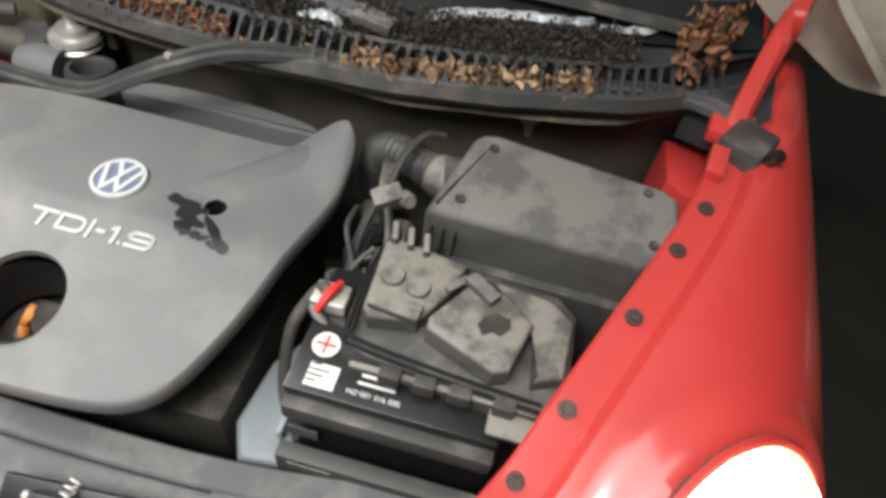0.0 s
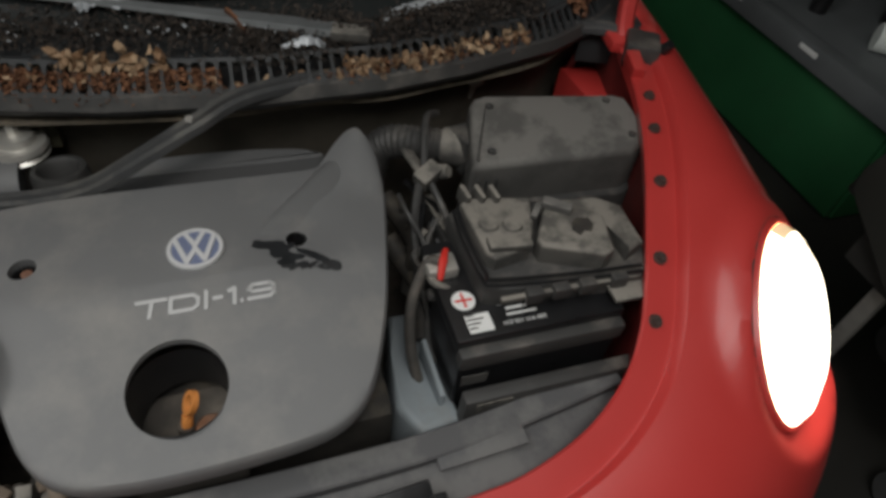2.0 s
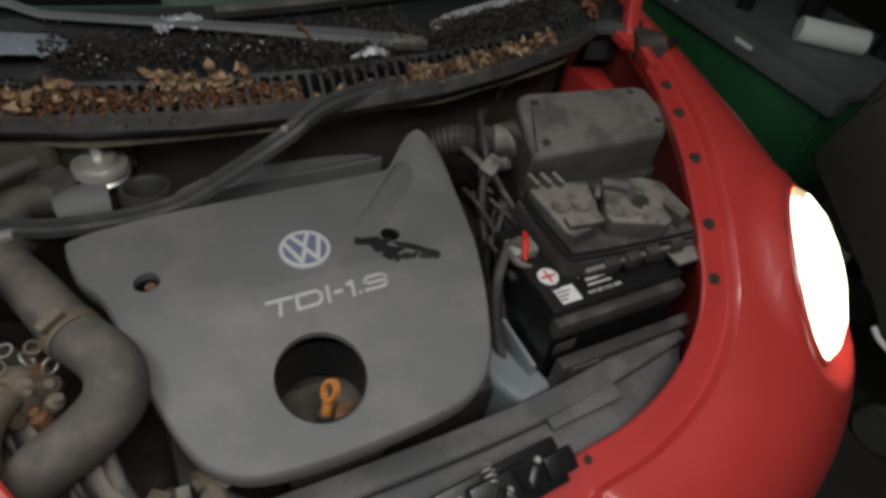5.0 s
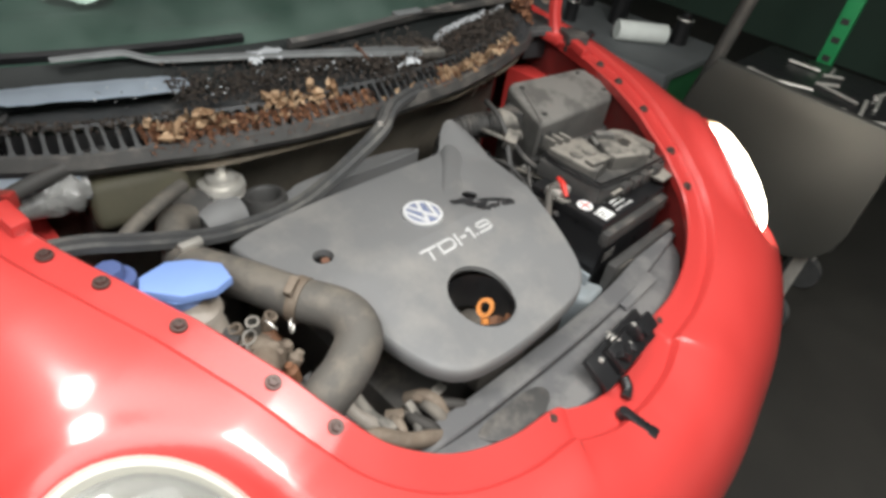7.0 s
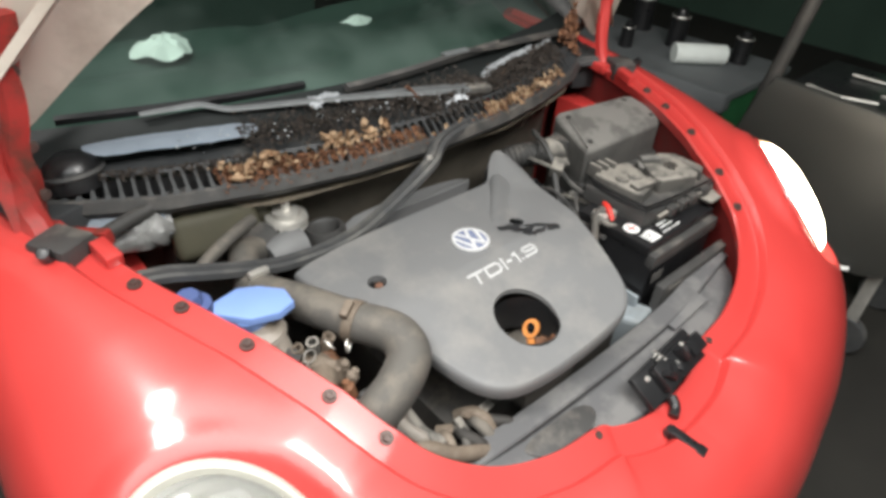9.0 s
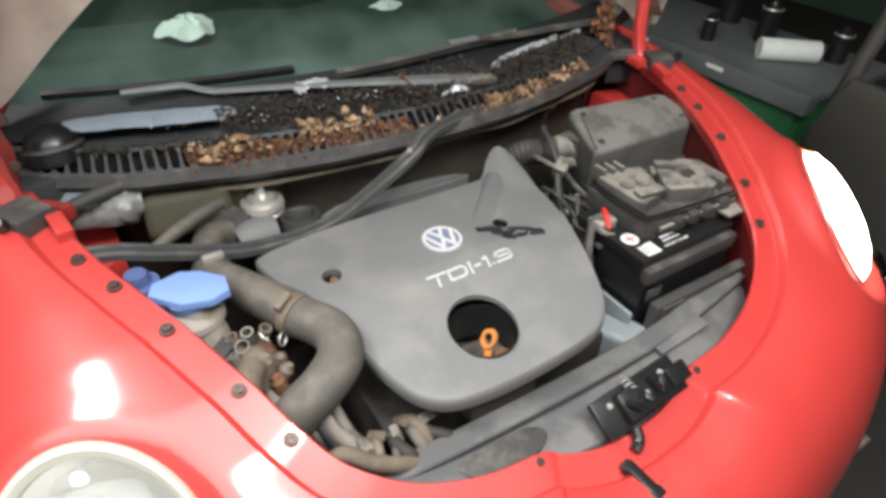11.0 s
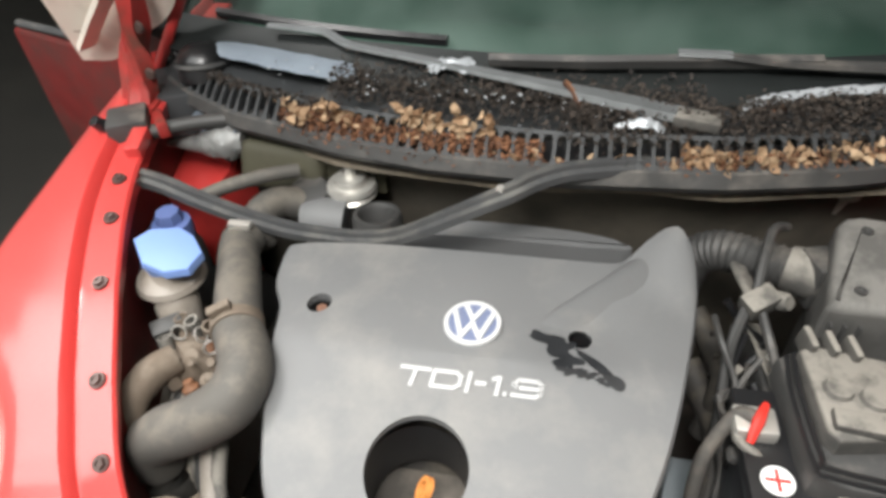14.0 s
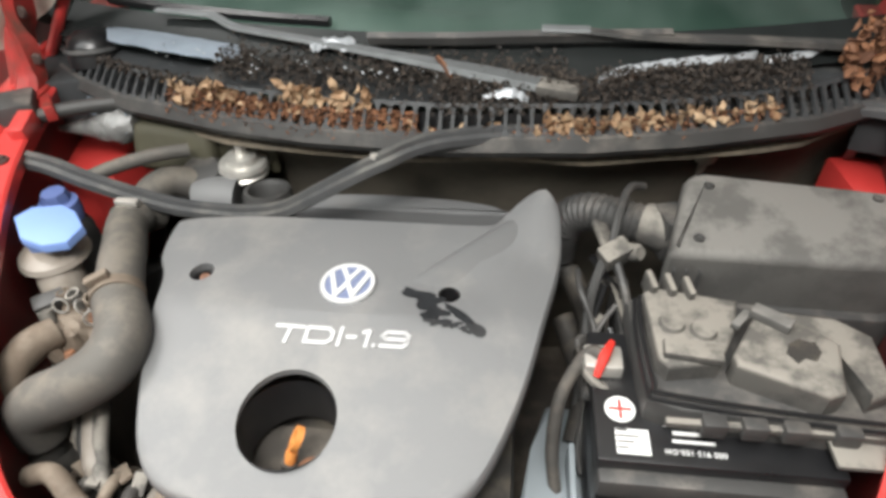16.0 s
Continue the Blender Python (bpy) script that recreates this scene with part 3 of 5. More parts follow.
RUST = mat("rusty_brown_metal", (0.19, 0.085, 0.042), 0.7, 0.1, 0.5, 60, 0.3, dust=(0.05, 0.03, 0.02), dust_amount=0.4, dust_scale=40)
eng = thing("engine_block", "grimy dark engine under the plastic cover", "engine")
part("block", box(-0.33, 0.12, -0.17, 0.19, 0.42, 0.735, 0.02), DARK, eng)
part("rocker_casting", box(-0.205, -0.075, -0.205, -0.08, 0.72, 0.758, 0.012), GRIME, eng, "oily dark casting")
part("filler_boss", lathe([(0.0, 0.01), (0.018, 0.01), (0.021, 0.004), (0.022, -0.03)], pose(-0.112, -0.158, 0.778, 8, 4, 0), 20), RUST, eng, "rusty brown boss")
part("bracket", box(-0.028, 0.02, -0.006, 0.006, -0.003, 0.02, 0.003, m=pose(-0.112, -0.172, 0.785, 15, 10, 40)), RUST, eng, "rusty brown bracket")
for k in range(7):
    a = rng.uniform(-2.6, 0.3)
    part("fitting", lathe([(0.0, 0.0), (0.006, 0.0), (0.007, 0.012), (0.004, 0.02), (0.0, 0.021)], pose(-0.139 + 0.035 * math.cos(a), -0.142 + 0.035 * math.sin(a), 0.757, rng.uniform(-40, 40), rng.uniform(-40, 40), 0), 10), RUST, eng)
STUD = mat("rusty_stud", (0.17, 0.085, 0.055), 0.6, 0.2, 0.4, 80, 0.2)
for x, y, drop in ((0.026, 0.052, 0.04), (-0.307, 0.06, 0.018)):
    part("stud", lathe([(0.0, 0.012), (0.007, 0.011), (0.008, 0.0), (0.008, -0.09)], Matrix.Translation((x + 0.003, y - 0.002, cover_top(x, y) - drop)), 8), STUD, eng, "rusty cover stud")

# ---- battery ----
battery = thing("car_battery", "black car battery with white print and a plus sign", "battery", at=(-0.013, 0.007, 0))
part("case", box(0.217, 0.462, -0.165, 0.02, 0.655, 0.825, 0.005), BLACK_GLOSS, battery, "black battery case")
part("lid", box(0.214, 0.465, -0.155, 0.023, 0.823, 0.847, 0.004), BLACK_GLOSS, battery, "black battery lid")
part("front_step", box(0.216, 0.464, -0.172, -0.15, 0.80, 0.832, 0.006), BLACK, battery)
disc = part("plus_disc", lathe([(0.0, 0.0), (0.0165, 0.0), (0.0168, -0.001)], Matrix.Translation((0.243, -0.091, 0.8482)), 32), WHITE, battery, "white disc with a red plus sign")
part("plus_sign", stroke([(0.2315, -0.091), (0.2545, -0.091)], 0.0036, 0.8482, 0.0005, stroke([(0.243, -0.1025), (0.243, -0.0795)], 0.0036, 0.8482, 0.0004)), REDP, disc)
part("warning_label", box(0.235, 0.27, -0.146, -0.116, 0.847, 0.8479, 0), WHITE, battery, "scuffed white warning label")
for k in range(4):
    part("printed_bar", box(0.236, 0.236 + 0.012 + 0.006 * (k % 3), -0.140 + 0.007 * k, -0.1375 + 0.007 * k, 0.8479, 0.8483, 0), BLACK, battery)
text("000 915 105-DH", 0.0088, pose(0.316, -0.139, 0.8475, 0, 0, 180), WHITE, battery, depth=0.0003, spread=1.05)
for k, w in enumerate((0.044, 0.04, 0.058)):
    part("printed_bar", box(0.316 - w / 2, 0.316 + w / 2, -0.128 + 0.0095 * k, -0.1245 + 0.0105 * k, 0.847, 0.8476, 0), WHITE, battery)
part("side_label", box(0.222, 0.26, -0.1735, -0.1725, 0.765, 0.787, 0), AIRBOX, battery)
for x in (0.24, 0.44):
    part("terminal", lathe([(0.009, 0.845), (0.0085, 0.86), (0.0, 0.861)], Matrix.Translation((x, -0.035, 0)), 16), METAL, battery, "grey metal terminal post")
clamp = thing("battery_clamp", "red capped battery cable clamp", "clamp", at=(-0.008, 0.008, -0.012))
part("red_cap", tube([(0.213, -0.06, 0.872), (0.222, -0.04, 0.886), (0.232, -0.02, 0.888)], [0.004, 0.0065, 0.004], 8, 4), REDP, clamp, "red plastic terminal cap")
part("clamp_body", box(0.20, 0.245, -0.05, -0.015, 0.857, 0.878, 0.005), METAL, clamp)
part("strap", tube([(0.21, -0.03, 0.872), (0.205, -0.05, 0.862), (0.228, -0.065, 0.853)], 0.006, 8, 4), DUSTY, clamp)
HOSE_C = mat("dusty_cable_rubber", (0.06, 0.055, 0.05), 0.7, 0, 0.3, 40, 0.15, dust=(0.14, 0.12, 0.1), dust_amount=0.5, dust_scale=30)
cable = thing("battery_cable", "dusty black battery cable looping down beside the case", "cable")
part("sheath", tube([(0.215, -0.028, 0.868), (0.20, -0.018, 0.862), (0.182, -0.03, 0.835), (0.168, -0.05, 0.80), (0.165, -0.08, 0.74), (0.175, -0.11, 0.68)], 0.0085, 10, 6), HOSE_C, cable)
tray = thing("battery_tray", "black plastic battery tray with a pale label", "battery tray")
part("tray_base", box(0.19, 0.49, -0.185, 0.04, 0.62, 0.658, 0.006), BLACK, tray)
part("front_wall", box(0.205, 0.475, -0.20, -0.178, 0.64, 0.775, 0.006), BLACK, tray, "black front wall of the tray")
part("tray_label", box(0.222, 0.275, -0.2016, -0.2005, 0.735, 0.768, 0), DUSTY, tray, "grey worn label")
part("label_window", box(0.24, 0.262, -0.2026, -0.2018, 0.745, 0.759, 0), BLACK, tray)
part("post", box(0.23, 0.45, -0.17, 0.0, 0.42, 0.622, 0.006), BLACK, tray)
PALE = mat("pale_blue_grey_casting", (0.25, 0.28, 0.3), 0.6, 0.1, 0.15, 12, 0.15, dust=(0.2, 0.19, 0.17), dust_amount=0.3)
gear = thing("gearbox_housing", "pale blue-grey metal gearbox housing beside the battery", "gearbox")
part("casting", prism([(0.165, 0.05), (0.212, 0.05), (0.212, -0.19), (0.15, -0.2), (0.125, -0.15), (0.14, -0.06)], 0.43, 0.70, 0.014, 3, top=lambda x, y: 0.735 - 0.08 * max(0, -y) - 0.2 * max(0, 0.17 - x) - 0.7 * max(0, y + 0.06)), PALE, gear)
part("rib", box(0.186, 0.194, -0.16, -0.06, 0.69, 0.736, 0.003), PALE, gear)

# ---- fuse carrier over the battery ----
fuse = thing("fuse_box", "dusty black fuse carrier with broken lids over the battery", "fuse box", at=(-0.016, 0.004, 0.014))
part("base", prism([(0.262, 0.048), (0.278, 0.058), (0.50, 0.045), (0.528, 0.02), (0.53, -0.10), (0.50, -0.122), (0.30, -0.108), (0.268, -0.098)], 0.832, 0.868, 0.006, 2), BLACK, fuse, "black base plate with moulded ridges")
for i, dz in enumerate((0.0, 0.006)):
    o = 0.006 * i
    part("ridge", tube([(0.272 + o, 0.05, 0.869 + dz), (0.267 + o, 0.0, 0.869 + dz), (0.270 + o, -0.085 + o, 0.869 + dz), (0.285, -0.099 + o, 0.869 + dz), (0.40, -0.112 + o, 0.869 + dz), (0.50, -0.118 + o, 0.869 + dz)], 0.0028, 6, 5), BLACK_GLOSS, fuse)
lid1 = prism([(0.277, 0.042), (0.295, 0.05), (0.385, 0.036), (0.372, -0.012), (0.345, -0.062), (0.29, -0.072), (0.281, -0.06)], 0.862, 0.893, 0.006, 3)
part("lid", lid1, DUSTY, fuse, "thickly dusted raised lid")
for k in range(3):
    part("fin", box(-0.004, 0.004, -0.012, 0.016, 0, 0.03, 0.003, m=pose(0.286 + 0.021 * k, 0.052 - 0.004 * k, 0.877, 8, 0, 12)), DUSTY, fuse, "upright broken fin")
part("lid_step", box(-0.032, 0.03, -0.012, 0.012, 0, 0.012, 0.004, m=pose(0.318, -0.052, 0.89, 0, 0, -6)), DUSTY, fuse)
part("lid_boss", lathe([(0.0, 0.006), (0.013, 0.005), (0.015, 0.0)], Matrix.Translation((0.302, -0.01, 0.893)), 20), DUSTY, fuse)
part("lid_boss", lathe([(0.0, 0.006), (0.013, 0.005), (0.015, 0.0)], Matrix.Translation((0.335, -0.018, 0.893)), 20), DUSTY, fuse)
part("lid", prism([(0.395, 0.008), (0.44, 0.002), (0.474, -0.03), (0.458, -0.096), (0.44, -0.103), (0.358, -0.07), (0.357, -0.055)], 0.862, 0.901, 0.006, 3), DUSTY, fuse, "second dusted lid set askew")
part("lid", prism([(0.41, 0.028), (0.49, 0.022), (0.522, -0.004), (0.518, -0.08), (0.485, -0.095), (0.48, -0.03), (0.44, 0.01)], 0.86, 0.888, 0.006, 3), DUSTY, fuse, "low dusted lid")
part("clip", box(-0.016, 0.016, -0.005, 0.005, 0, 0.008, 0.002, m=pose(0.378, -0.002, 0.895, 0, 0, 50)), AIRBOX, fuse)
part("clip", box(-0.022, 0.022, -0.009, 0.009, 0, 0.012, 0.003, m=pose(0.408, -0.004, 0.9, 0, 0, -35)), AIRBOX, fuse)
part("fuse_well", prism([(0.412, -0.05), (0.418, -0.036), (0.43, -0.028), (0.442, -0.033), (0.447, -0.03), (0.449, -0.046), (0.44, -0.058), (0.429, -0.055), (0.42, -0.063)], 0.895, 0.9018, 0.0006, 1), DARK, fuse, "dark worn patch on the lid")
for x in (0.32, 0.36, 0.40, 0.45):
    part("front_clip", box(x, x + 0.025, -0.128, -0.112, 0.85, 0.872, 0.003), BLACK, fuse)
part("corner_bracket", box(0.448, 0.51, -0.15, -0.115, 0.846, 0.853, 0.003), DUSTY, fuse, "bare dusty metal bracket")
part("rail", box(0.285, 0.50, -0.122, -0.114, 0.855, 0.864, 0.002), DUSTY, fuse)

# ---- air filter housing ----
airbox = thing("air_filter_box", "dusty black plastic air filter housing", "air filter box")
abm = prism([(0.296, 0.102), (0.30, 0.098), (0.57, 0.092), (0.606, 0.108), (0.618, 0.15), (0.612, 0.205), (0.59, 0.216), (0.36, 0.238), (0.342, 0.234), (0.33, 0.222)], 0.84, 0.925, 0.012, 3)
for v in abm.verts:
    v.co.z += max(0.0, v.co.y - 0.1) * 0.22 * (v.co.z > 0.9)
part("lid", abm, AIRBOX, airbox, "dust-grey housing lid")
part("body", prism([(0.285, 0.085), (0.57, 0.078), (0.61, 0.095), (0.625, 0.15), (0.618, 0.215), (0.375, 0.25), (0.345, 0.235)], 0.62, 0.845, 0.006, 2), BLACK, airbox, "black lower housing")
for k in range(3):
    part("rib", box(0.305 + 0.016 * k, 0.308 + 0.016 * k, 0.0905, 0.1, 0.85, 0.9, 0.001), BLACK, airbox)
for x, y in ((0.335, 0.122), (0.585, 0.125), (0.57, 0.2), (0.36, 0.21)):
    part("lid_screw", lathe([(0.007, 0.0), (0.007, 0.003), (0.004, 0.003), (0.003, 0.001), (0.0, 0.001)], Matrix.Translation((x, y, 0.9245 + 0.22 * (y - 0.1))), 14), BLACK, airbox, "recessed dark lid screw")
part("spigot", tube([(0.345, 0.19, 0.885), (0.31, 0.195, 0.885), (0.285, 0.205, 0.884)], [0.036, 0.034, 0.03], 20, 4), DUSTY, airbox, "round outlet spigot")
part("spigot_collar", box(-0.018, 0.018, -0.025, 0.025, -0.03, 0.038, 0.006, m=pose(0.318, 0.188, 0.882, 0, 0, 15)), BLACK, airbox)
intake = thing("intake_hose", "dusty ribbed black intake hose to the filter housing", "intake hose")
pts = spline([(0.295, 0.2, 0.884), (0.25, 0.22, 0.882), (0.21, 0.243, 0.872), (0.185, 0.255, 0.84), (0.175, 0.255, 0.76)], 10)
part("bellows", tube(pts, [0.026 + 0.003 * (i % 2) for i in range(41)], 20, 1, smooth=False), BLACK, intake)
sensor = thing("air_flow_sensor", "dusty grey air flow sensor plug with wires", "sensor")
part("plug", box(-0.02, 0.022, -0.014, 0.014, -0.012, 0.016, 0.005, m=pose(0.238, 0.13, 0.888, 10, -15, 30)), DUSTY, sensor)
part("plug_nose", lathe([(0.012, 0.0), (0.012, 0.02), (0.009, 0.026), (0.0, 0.026)], pose(0.255, 0.142, 0.885, 60, 0, 40), 16), DUSTY, sensor)
part("bracket", box(-0.012, 0.012, -0.03, 0.03, -0.004, 0.004, 0.002, m=pose(0.228, 0.165, 0.89, 0, 30, 10)), DUSTY, sensor)
part("wire", tube([(0.235, 0.14, 0.90), (0.245, 0.18, 0.925), (0.262, 0.225, 0.93), (0.285, 0.245, 0.92)], 0.006, 8, 6), BLACK, sensor)
part("wire", tube([(0.24, 0.12, 0.885), (0.252, 0.09, 0.86), (0.256, 0.05, 0.85), (0.262, 0.03, 0.84)], 0.006, 8, 6), BLACK, sensor)
part("wire", tube([(0.225, 0.125, 0.885), (0.21, 0.09, 0.84), (0.205, 0.04, 0.78), (0.2, 0.0, 0.72)], 0.007, 8, 6), BLACK, sensor)
rod = thing("battery_bracket", "dusty metal bracket strip with a screw", "bracket")
part("strip", box(-0.011, 0.011, -0.085, 0.06, -0.002, 0.002, 0.001, m=pose(0.258, 0.10, 0.826, -6, 8, 4)), DUSTY, rod)
part("screw", lathe([(0.0, 0.006), (0.006, 0.006), (0.0075, 0.0), (0.0075, -0.004)], Matrix.Translation((0.263, 0.095, 0.83)), 6), METAL, rod, "pale hex screw")
part("leg", box(0.248, 0.27, 0.03, 0.16, 0.62, 0.82, 0.003), BLACK, rod)
for i, pts in enumerate(([(0.185, 0.14, 0.75), (0.2, 0.1, 0.735), (0.215, 0.03, 0.73), (0.2, -0.04, 0.70)], [(0.19, 0.2, 0.79), (0.215, 0.15, 0.77), (0.22, 0.09, 0.775), (0.205, 0.06, 0.7)])):
    h = thing("coolant_hose", "grimy dark rubber coolant hose", "hose", group="coolant hoses")
    part("rubber", tube(pts, 0.018, 14, 6), DARK, h)

r = random.Random(17)
for i in range(9):
    h = thing("wiring_strand", "dusty black wiring strand beside the battery", "wire", group="wiring strands")
    x0, y0 = 0.19 + 0.05 * r.random(), 0.17 - 0.02 * i
    pts = [(x0, y0, 0.80 + 0.06 * r.random())]
    for k in range(4):
        a = pts[-1]
        pts.append((a[0] + r.uniform(-0.025, 0.03), a[1] - r.uniform(0.01, 0.045), a[2] - r.uniform(-0.012, 0.04)))
    part("strand", tube(pts, 0.003 + 0.003 * r.random(), 8, 5), (BLACK_GLOSS, DARK, BLACK)[i % 3], h)
for i in range(6):
    c = thing("cable_clip", "small grimy clip on the wiring", "clip", group="cable clips")
    part("clip", box(-0.009, 0.009, -0.006, 0.006, -0.005, 0.005, 0.002, m=pose(0.2 + 0.05 * r.random(), 0.16 - 0.04 * i, 0.80 + 0.03 * r.random(), r.uniform(-30, 30), r.uniform(-30, 30), r.uniform(0, 90))), (DUSTY, BLACK)[i % 2], c)
    part("stalk", tube([(0.21, 0.16 - 0.04 * i, 0.795), (0.205, 0.155 - 0.04 * i, 0.70)], 0.004, 6, 1, smooth=False), DARK, c)

# ---- left side: reservoir, hoses ----
washer = thing("washer_reservoir", "washer fluid reservoir with a light blue cap", "reservoir")
cap = [(-0.575, 0.088), (-0.563, 0.115), (-0.52, 0.126), (-0.49, 0.11), (-0.46, 0.075), (-0.464, 0.037), (-0.495, 0.026), (-0.536, 0.04)]
cap = [(-0.515 + (x + 0.515) * 0.93, 0.08 + (y - 0.078) * 0.86) for x, y in cap]
part("cap", prism(cap, 0.922, 0.935, 0.003, 2), BLUE, washer, "light blue angular flip cap")
part("cap_rim", lathe([(0.026, 0.9), (0.03, 0.921), (0.02, 0.923)], Matrix.Translation((-0.522, 0.076, 0)), 28, caps=False), BLUE, washer)
CREAM = mat("cloudy_reservoir_plastic", (0.26, 0.23, 0.2), 0.55, 0, 0.2, 12, 0.1, dust=(0.16, 0.13, 0.10), dust_amount=0.5, dust_scale=15)
part("neck", tube([(-0.522, 0.075, 0.903), (-0.51, 0.05, 0.86), (-0.50, 0.03, 0.80), (-0.50, 0.02, 0.72)], [0.024, 0.03, 0.026, 0.03], 20, 5), CREAM, washer, "cloudy plastic filler neck")
part("tank", box(-0.60, -0.47, -0.06, 0.12, 0.5, 0.74, 0.02, 3), CREAM, washer)
part("skirt", lathe([(0.024, 0.903), (0.044, 0.893), (0.047, 0.885), (0.04, 0.882), (0.026, 0.888)], Matrix.Translation((-0.522, 0.072, 0)), 24, caps=False), CREAM, washer, "cloudy drip skirt under the cap")
BLUE_D = mat("dark_blue_cap_plastic", (0.08, 0.115, 0.27), 0.6, 0, 0.15, 30, 0.04)
steer = thing("fluid_bottle", "small fluid bottle with a dark blue cap", "bottle")
part("cap", lathe([(0.0, 0.917), (0.017, 0.916), (0.02, 0.908), (0.02, 0.89)], Matrix.Translation((-0.575, 0.172, 0)), 8), BLUE_D, steer, "dark blue screw cap")
part("skirt", lathe([(0.028, 0.9), (0.03, 0.885), (0.028, 0.87), (0.02, 0.868)], Matrix.Translation((-0.572, 0.168, 0)), 24), BLUE_D, steer)
part("bottle", lathe([(0.026, 0.872), (0.034, 0.85), (0.036, 0.7), (0.03, 0.62), (0.0, 0.62)], Matrix.Translation((-0.572, 0.168, 0)), 24), BLACK, steer)
part("foot", box(-0.62, -0.53, 0.13, 0.2, 0.41, 0.63, 0.01), BLACK, steer)

CORR = mat("corroded_brown_casting", (0.13, 0.10, 0.075), 0.8, 0.1, 0.4, 30, 0.4, dust=(0.2, 0.165, 0.13), dust_amount=0.5, dust_scale=25)
HOSE = mat("dusty_turbo_hose_rubber", (0.06, 0.057, 0.053), 0.72, 0, 0.3, 14, 0.25, dust=(0.125, 0.11, 0.092), dust_amount=0.6, dust_scale=17, crisp=True)
turbo = thing("turbo_hose", "thick dusty black boost hose with metal clamps", "hose")
part("upper_hose", tube([(-0.455, 0.215, 0.855), (-0.468, 0.172, 0.872), (-0.43, 0.084, 0.882), (-0.393, 0.001, 0.884)], [0.029, 0.029, 0.03, 0.031], 22, 8), HOSE, turbo, "upper rubber hose")
elbow = [(-0.393, 0.001, 0.884), (-0.359, -0.054, 0.88), (-0.364, -0.095, 0.868), (-0.403, -0.118, 0.85), (-0.443, -0.126, 0.83), (-0.465, -0.130, 0.79), (-0.468, -0.129, 0.60)]
part("lower_hose", tube(elbow, [0.031, 0.033, 0.034, 0.033, 0.033, 0.032, 0.032], 22, 8), HOSE, turbo, "wide lower rubber elbow")
at, way = Vector(elbow[0]), (Vector(elbow[1]) - Vector((-0.43, 0.084, 0.882))).normalized()
part("hose_clamp", tube([at - way * 0.008, at + way * 0.008], 0.0335, 24, 1, smooth=False), CORR, turbo, "dusty corroded metal clamp")
part("clamp_screw", box(-0.018, 0.012, -0.006, 0.006, -0.005, 0.006, 0.002, m=Matrix.Translation(at + Vector((-0.012, 0, 0.034))) @ pose(0, 0, 0, 0, -15, 30)), CORR, turbo)
at = Vector((-0.465, 0.166, 0.873))
part("hose_clamp", tube([at + Vector((0, 0.012, -0.002)), at + Vector((0, -0.004, 0.001))], 0.0315, 24, 1, smooth=False), HOSE, turbo, "dusty metal clamp")
part("clamp_screw", box(-0.017, 0.017, -0.006, 0.006, -0.004, 0.006, 0.002, m=Matrix.Translation(at + Vector((0.004, 0.004, 0.031)))), METAL, turbo, "bright clamp screw")
for i, pts in enumerate(([(-0.46, 0.20, 0.87), (-0.458, 0.23, 0.88), (-0.44, 0.26, 0.88), (-0.40, 0.28, 0.86)], [(-0.54, 0.215, 0.915), (-0.5, 0.235, 0.925), (-0.45, 0.26, 0.93), (-0.41, 0.285, 0.925)])):
    h = thing("coolant_hose", "dusty grey rubber hose under the seal", "hose", group="coolant hoses")
    part("rubber", tube(pts, 0.026 if i == 0 else 0.011, 16, 6), HOSE, h)
front_hose = thing("coolant_hose", "dusty grey rubber hose along the front panel", "hose", group="coolant hoses")
part("rubber", tube([(-0.445, -0.19, 0.775), (-0.41, -0.19, 0.785), (-0.37, -0.215, 0.765), (-0.32, -0.225, 0.74), (-0.27, -0.228, 0.72)], 0.0125, 14, 6), CORR, front_hose)
r = random.Random(77)
for i in range(9):
    h = thing("coolant_pipe", "grimy small pipe in front of the engine", "pipe", group="small pipes")
    x, y = -0.41 + 0.018 * i, -0.195 - 0.008 * (i % 3)
    pts = [(x, y + 0.05, 0.735 - 0.02 * r.random()), (x + r.uniform(-0.015, 0.02), y + 0.02, 0.742 + 0.015 * r.random()), (x + r.uniform(-0.01, 0.03), y - 0.012, 0.735), (x + 0.02, y - 0.02, 0.64)]
    part("pipe", tube(pts, 0.006 + 0.006 * r.random(), 10, 5), (CORR, HOSE, DARK)[i % 3], h)
for i in range(6):
    c = thing("cable_clip", "small rusty bracket in front of the engine", "clip", group="cable clips")
    m = pose(-0.40 + 0.026 * i, -0.165 - 0.012 * (i % 2), 0.752 + 0.008 * r.random(), r.uniform(-25, 25), r.uniform(-25, 25), r.uniform(0, 180))
    part("clip", box(-0.014, 0.014, -0.008, 0.008, -0.003, 0.003, 0.002, m=m), (CORR, DUSTY)[i % 2], c)
    part("stalk", tube([m @ Vector((0, 0, 0)), m.translation + Vector((0.004, 0.008, -0.09))], 0.004, 6, 1, smooth=False), DARK, c)
for i in range(7):
    x = -0.50 + 0.018 * i
    h = thing("coolant_pipe", "grimy small hose beside the engine", "pipe", group="small pipes")
    part("pipe", tube([(x, 0.02 - 0.02 * i, 0.80), (x + 0.01, -0.03 - 0.02 * i, 0.80 - 0.006 * i), (x + 0.03, -0.09 - 0.015 * i, 0.74), (x + 0.035, -0.11, 0.62)], 0.010 + 0.002 * (i % 3), 10, 5), (DUSTY, BLACK, CREAM)[i % 3], h)
flange = thing("coolant_flange", "corroded brown coolant flange with spring clips", "flange", at=(0.008, 0.028, 0.028))
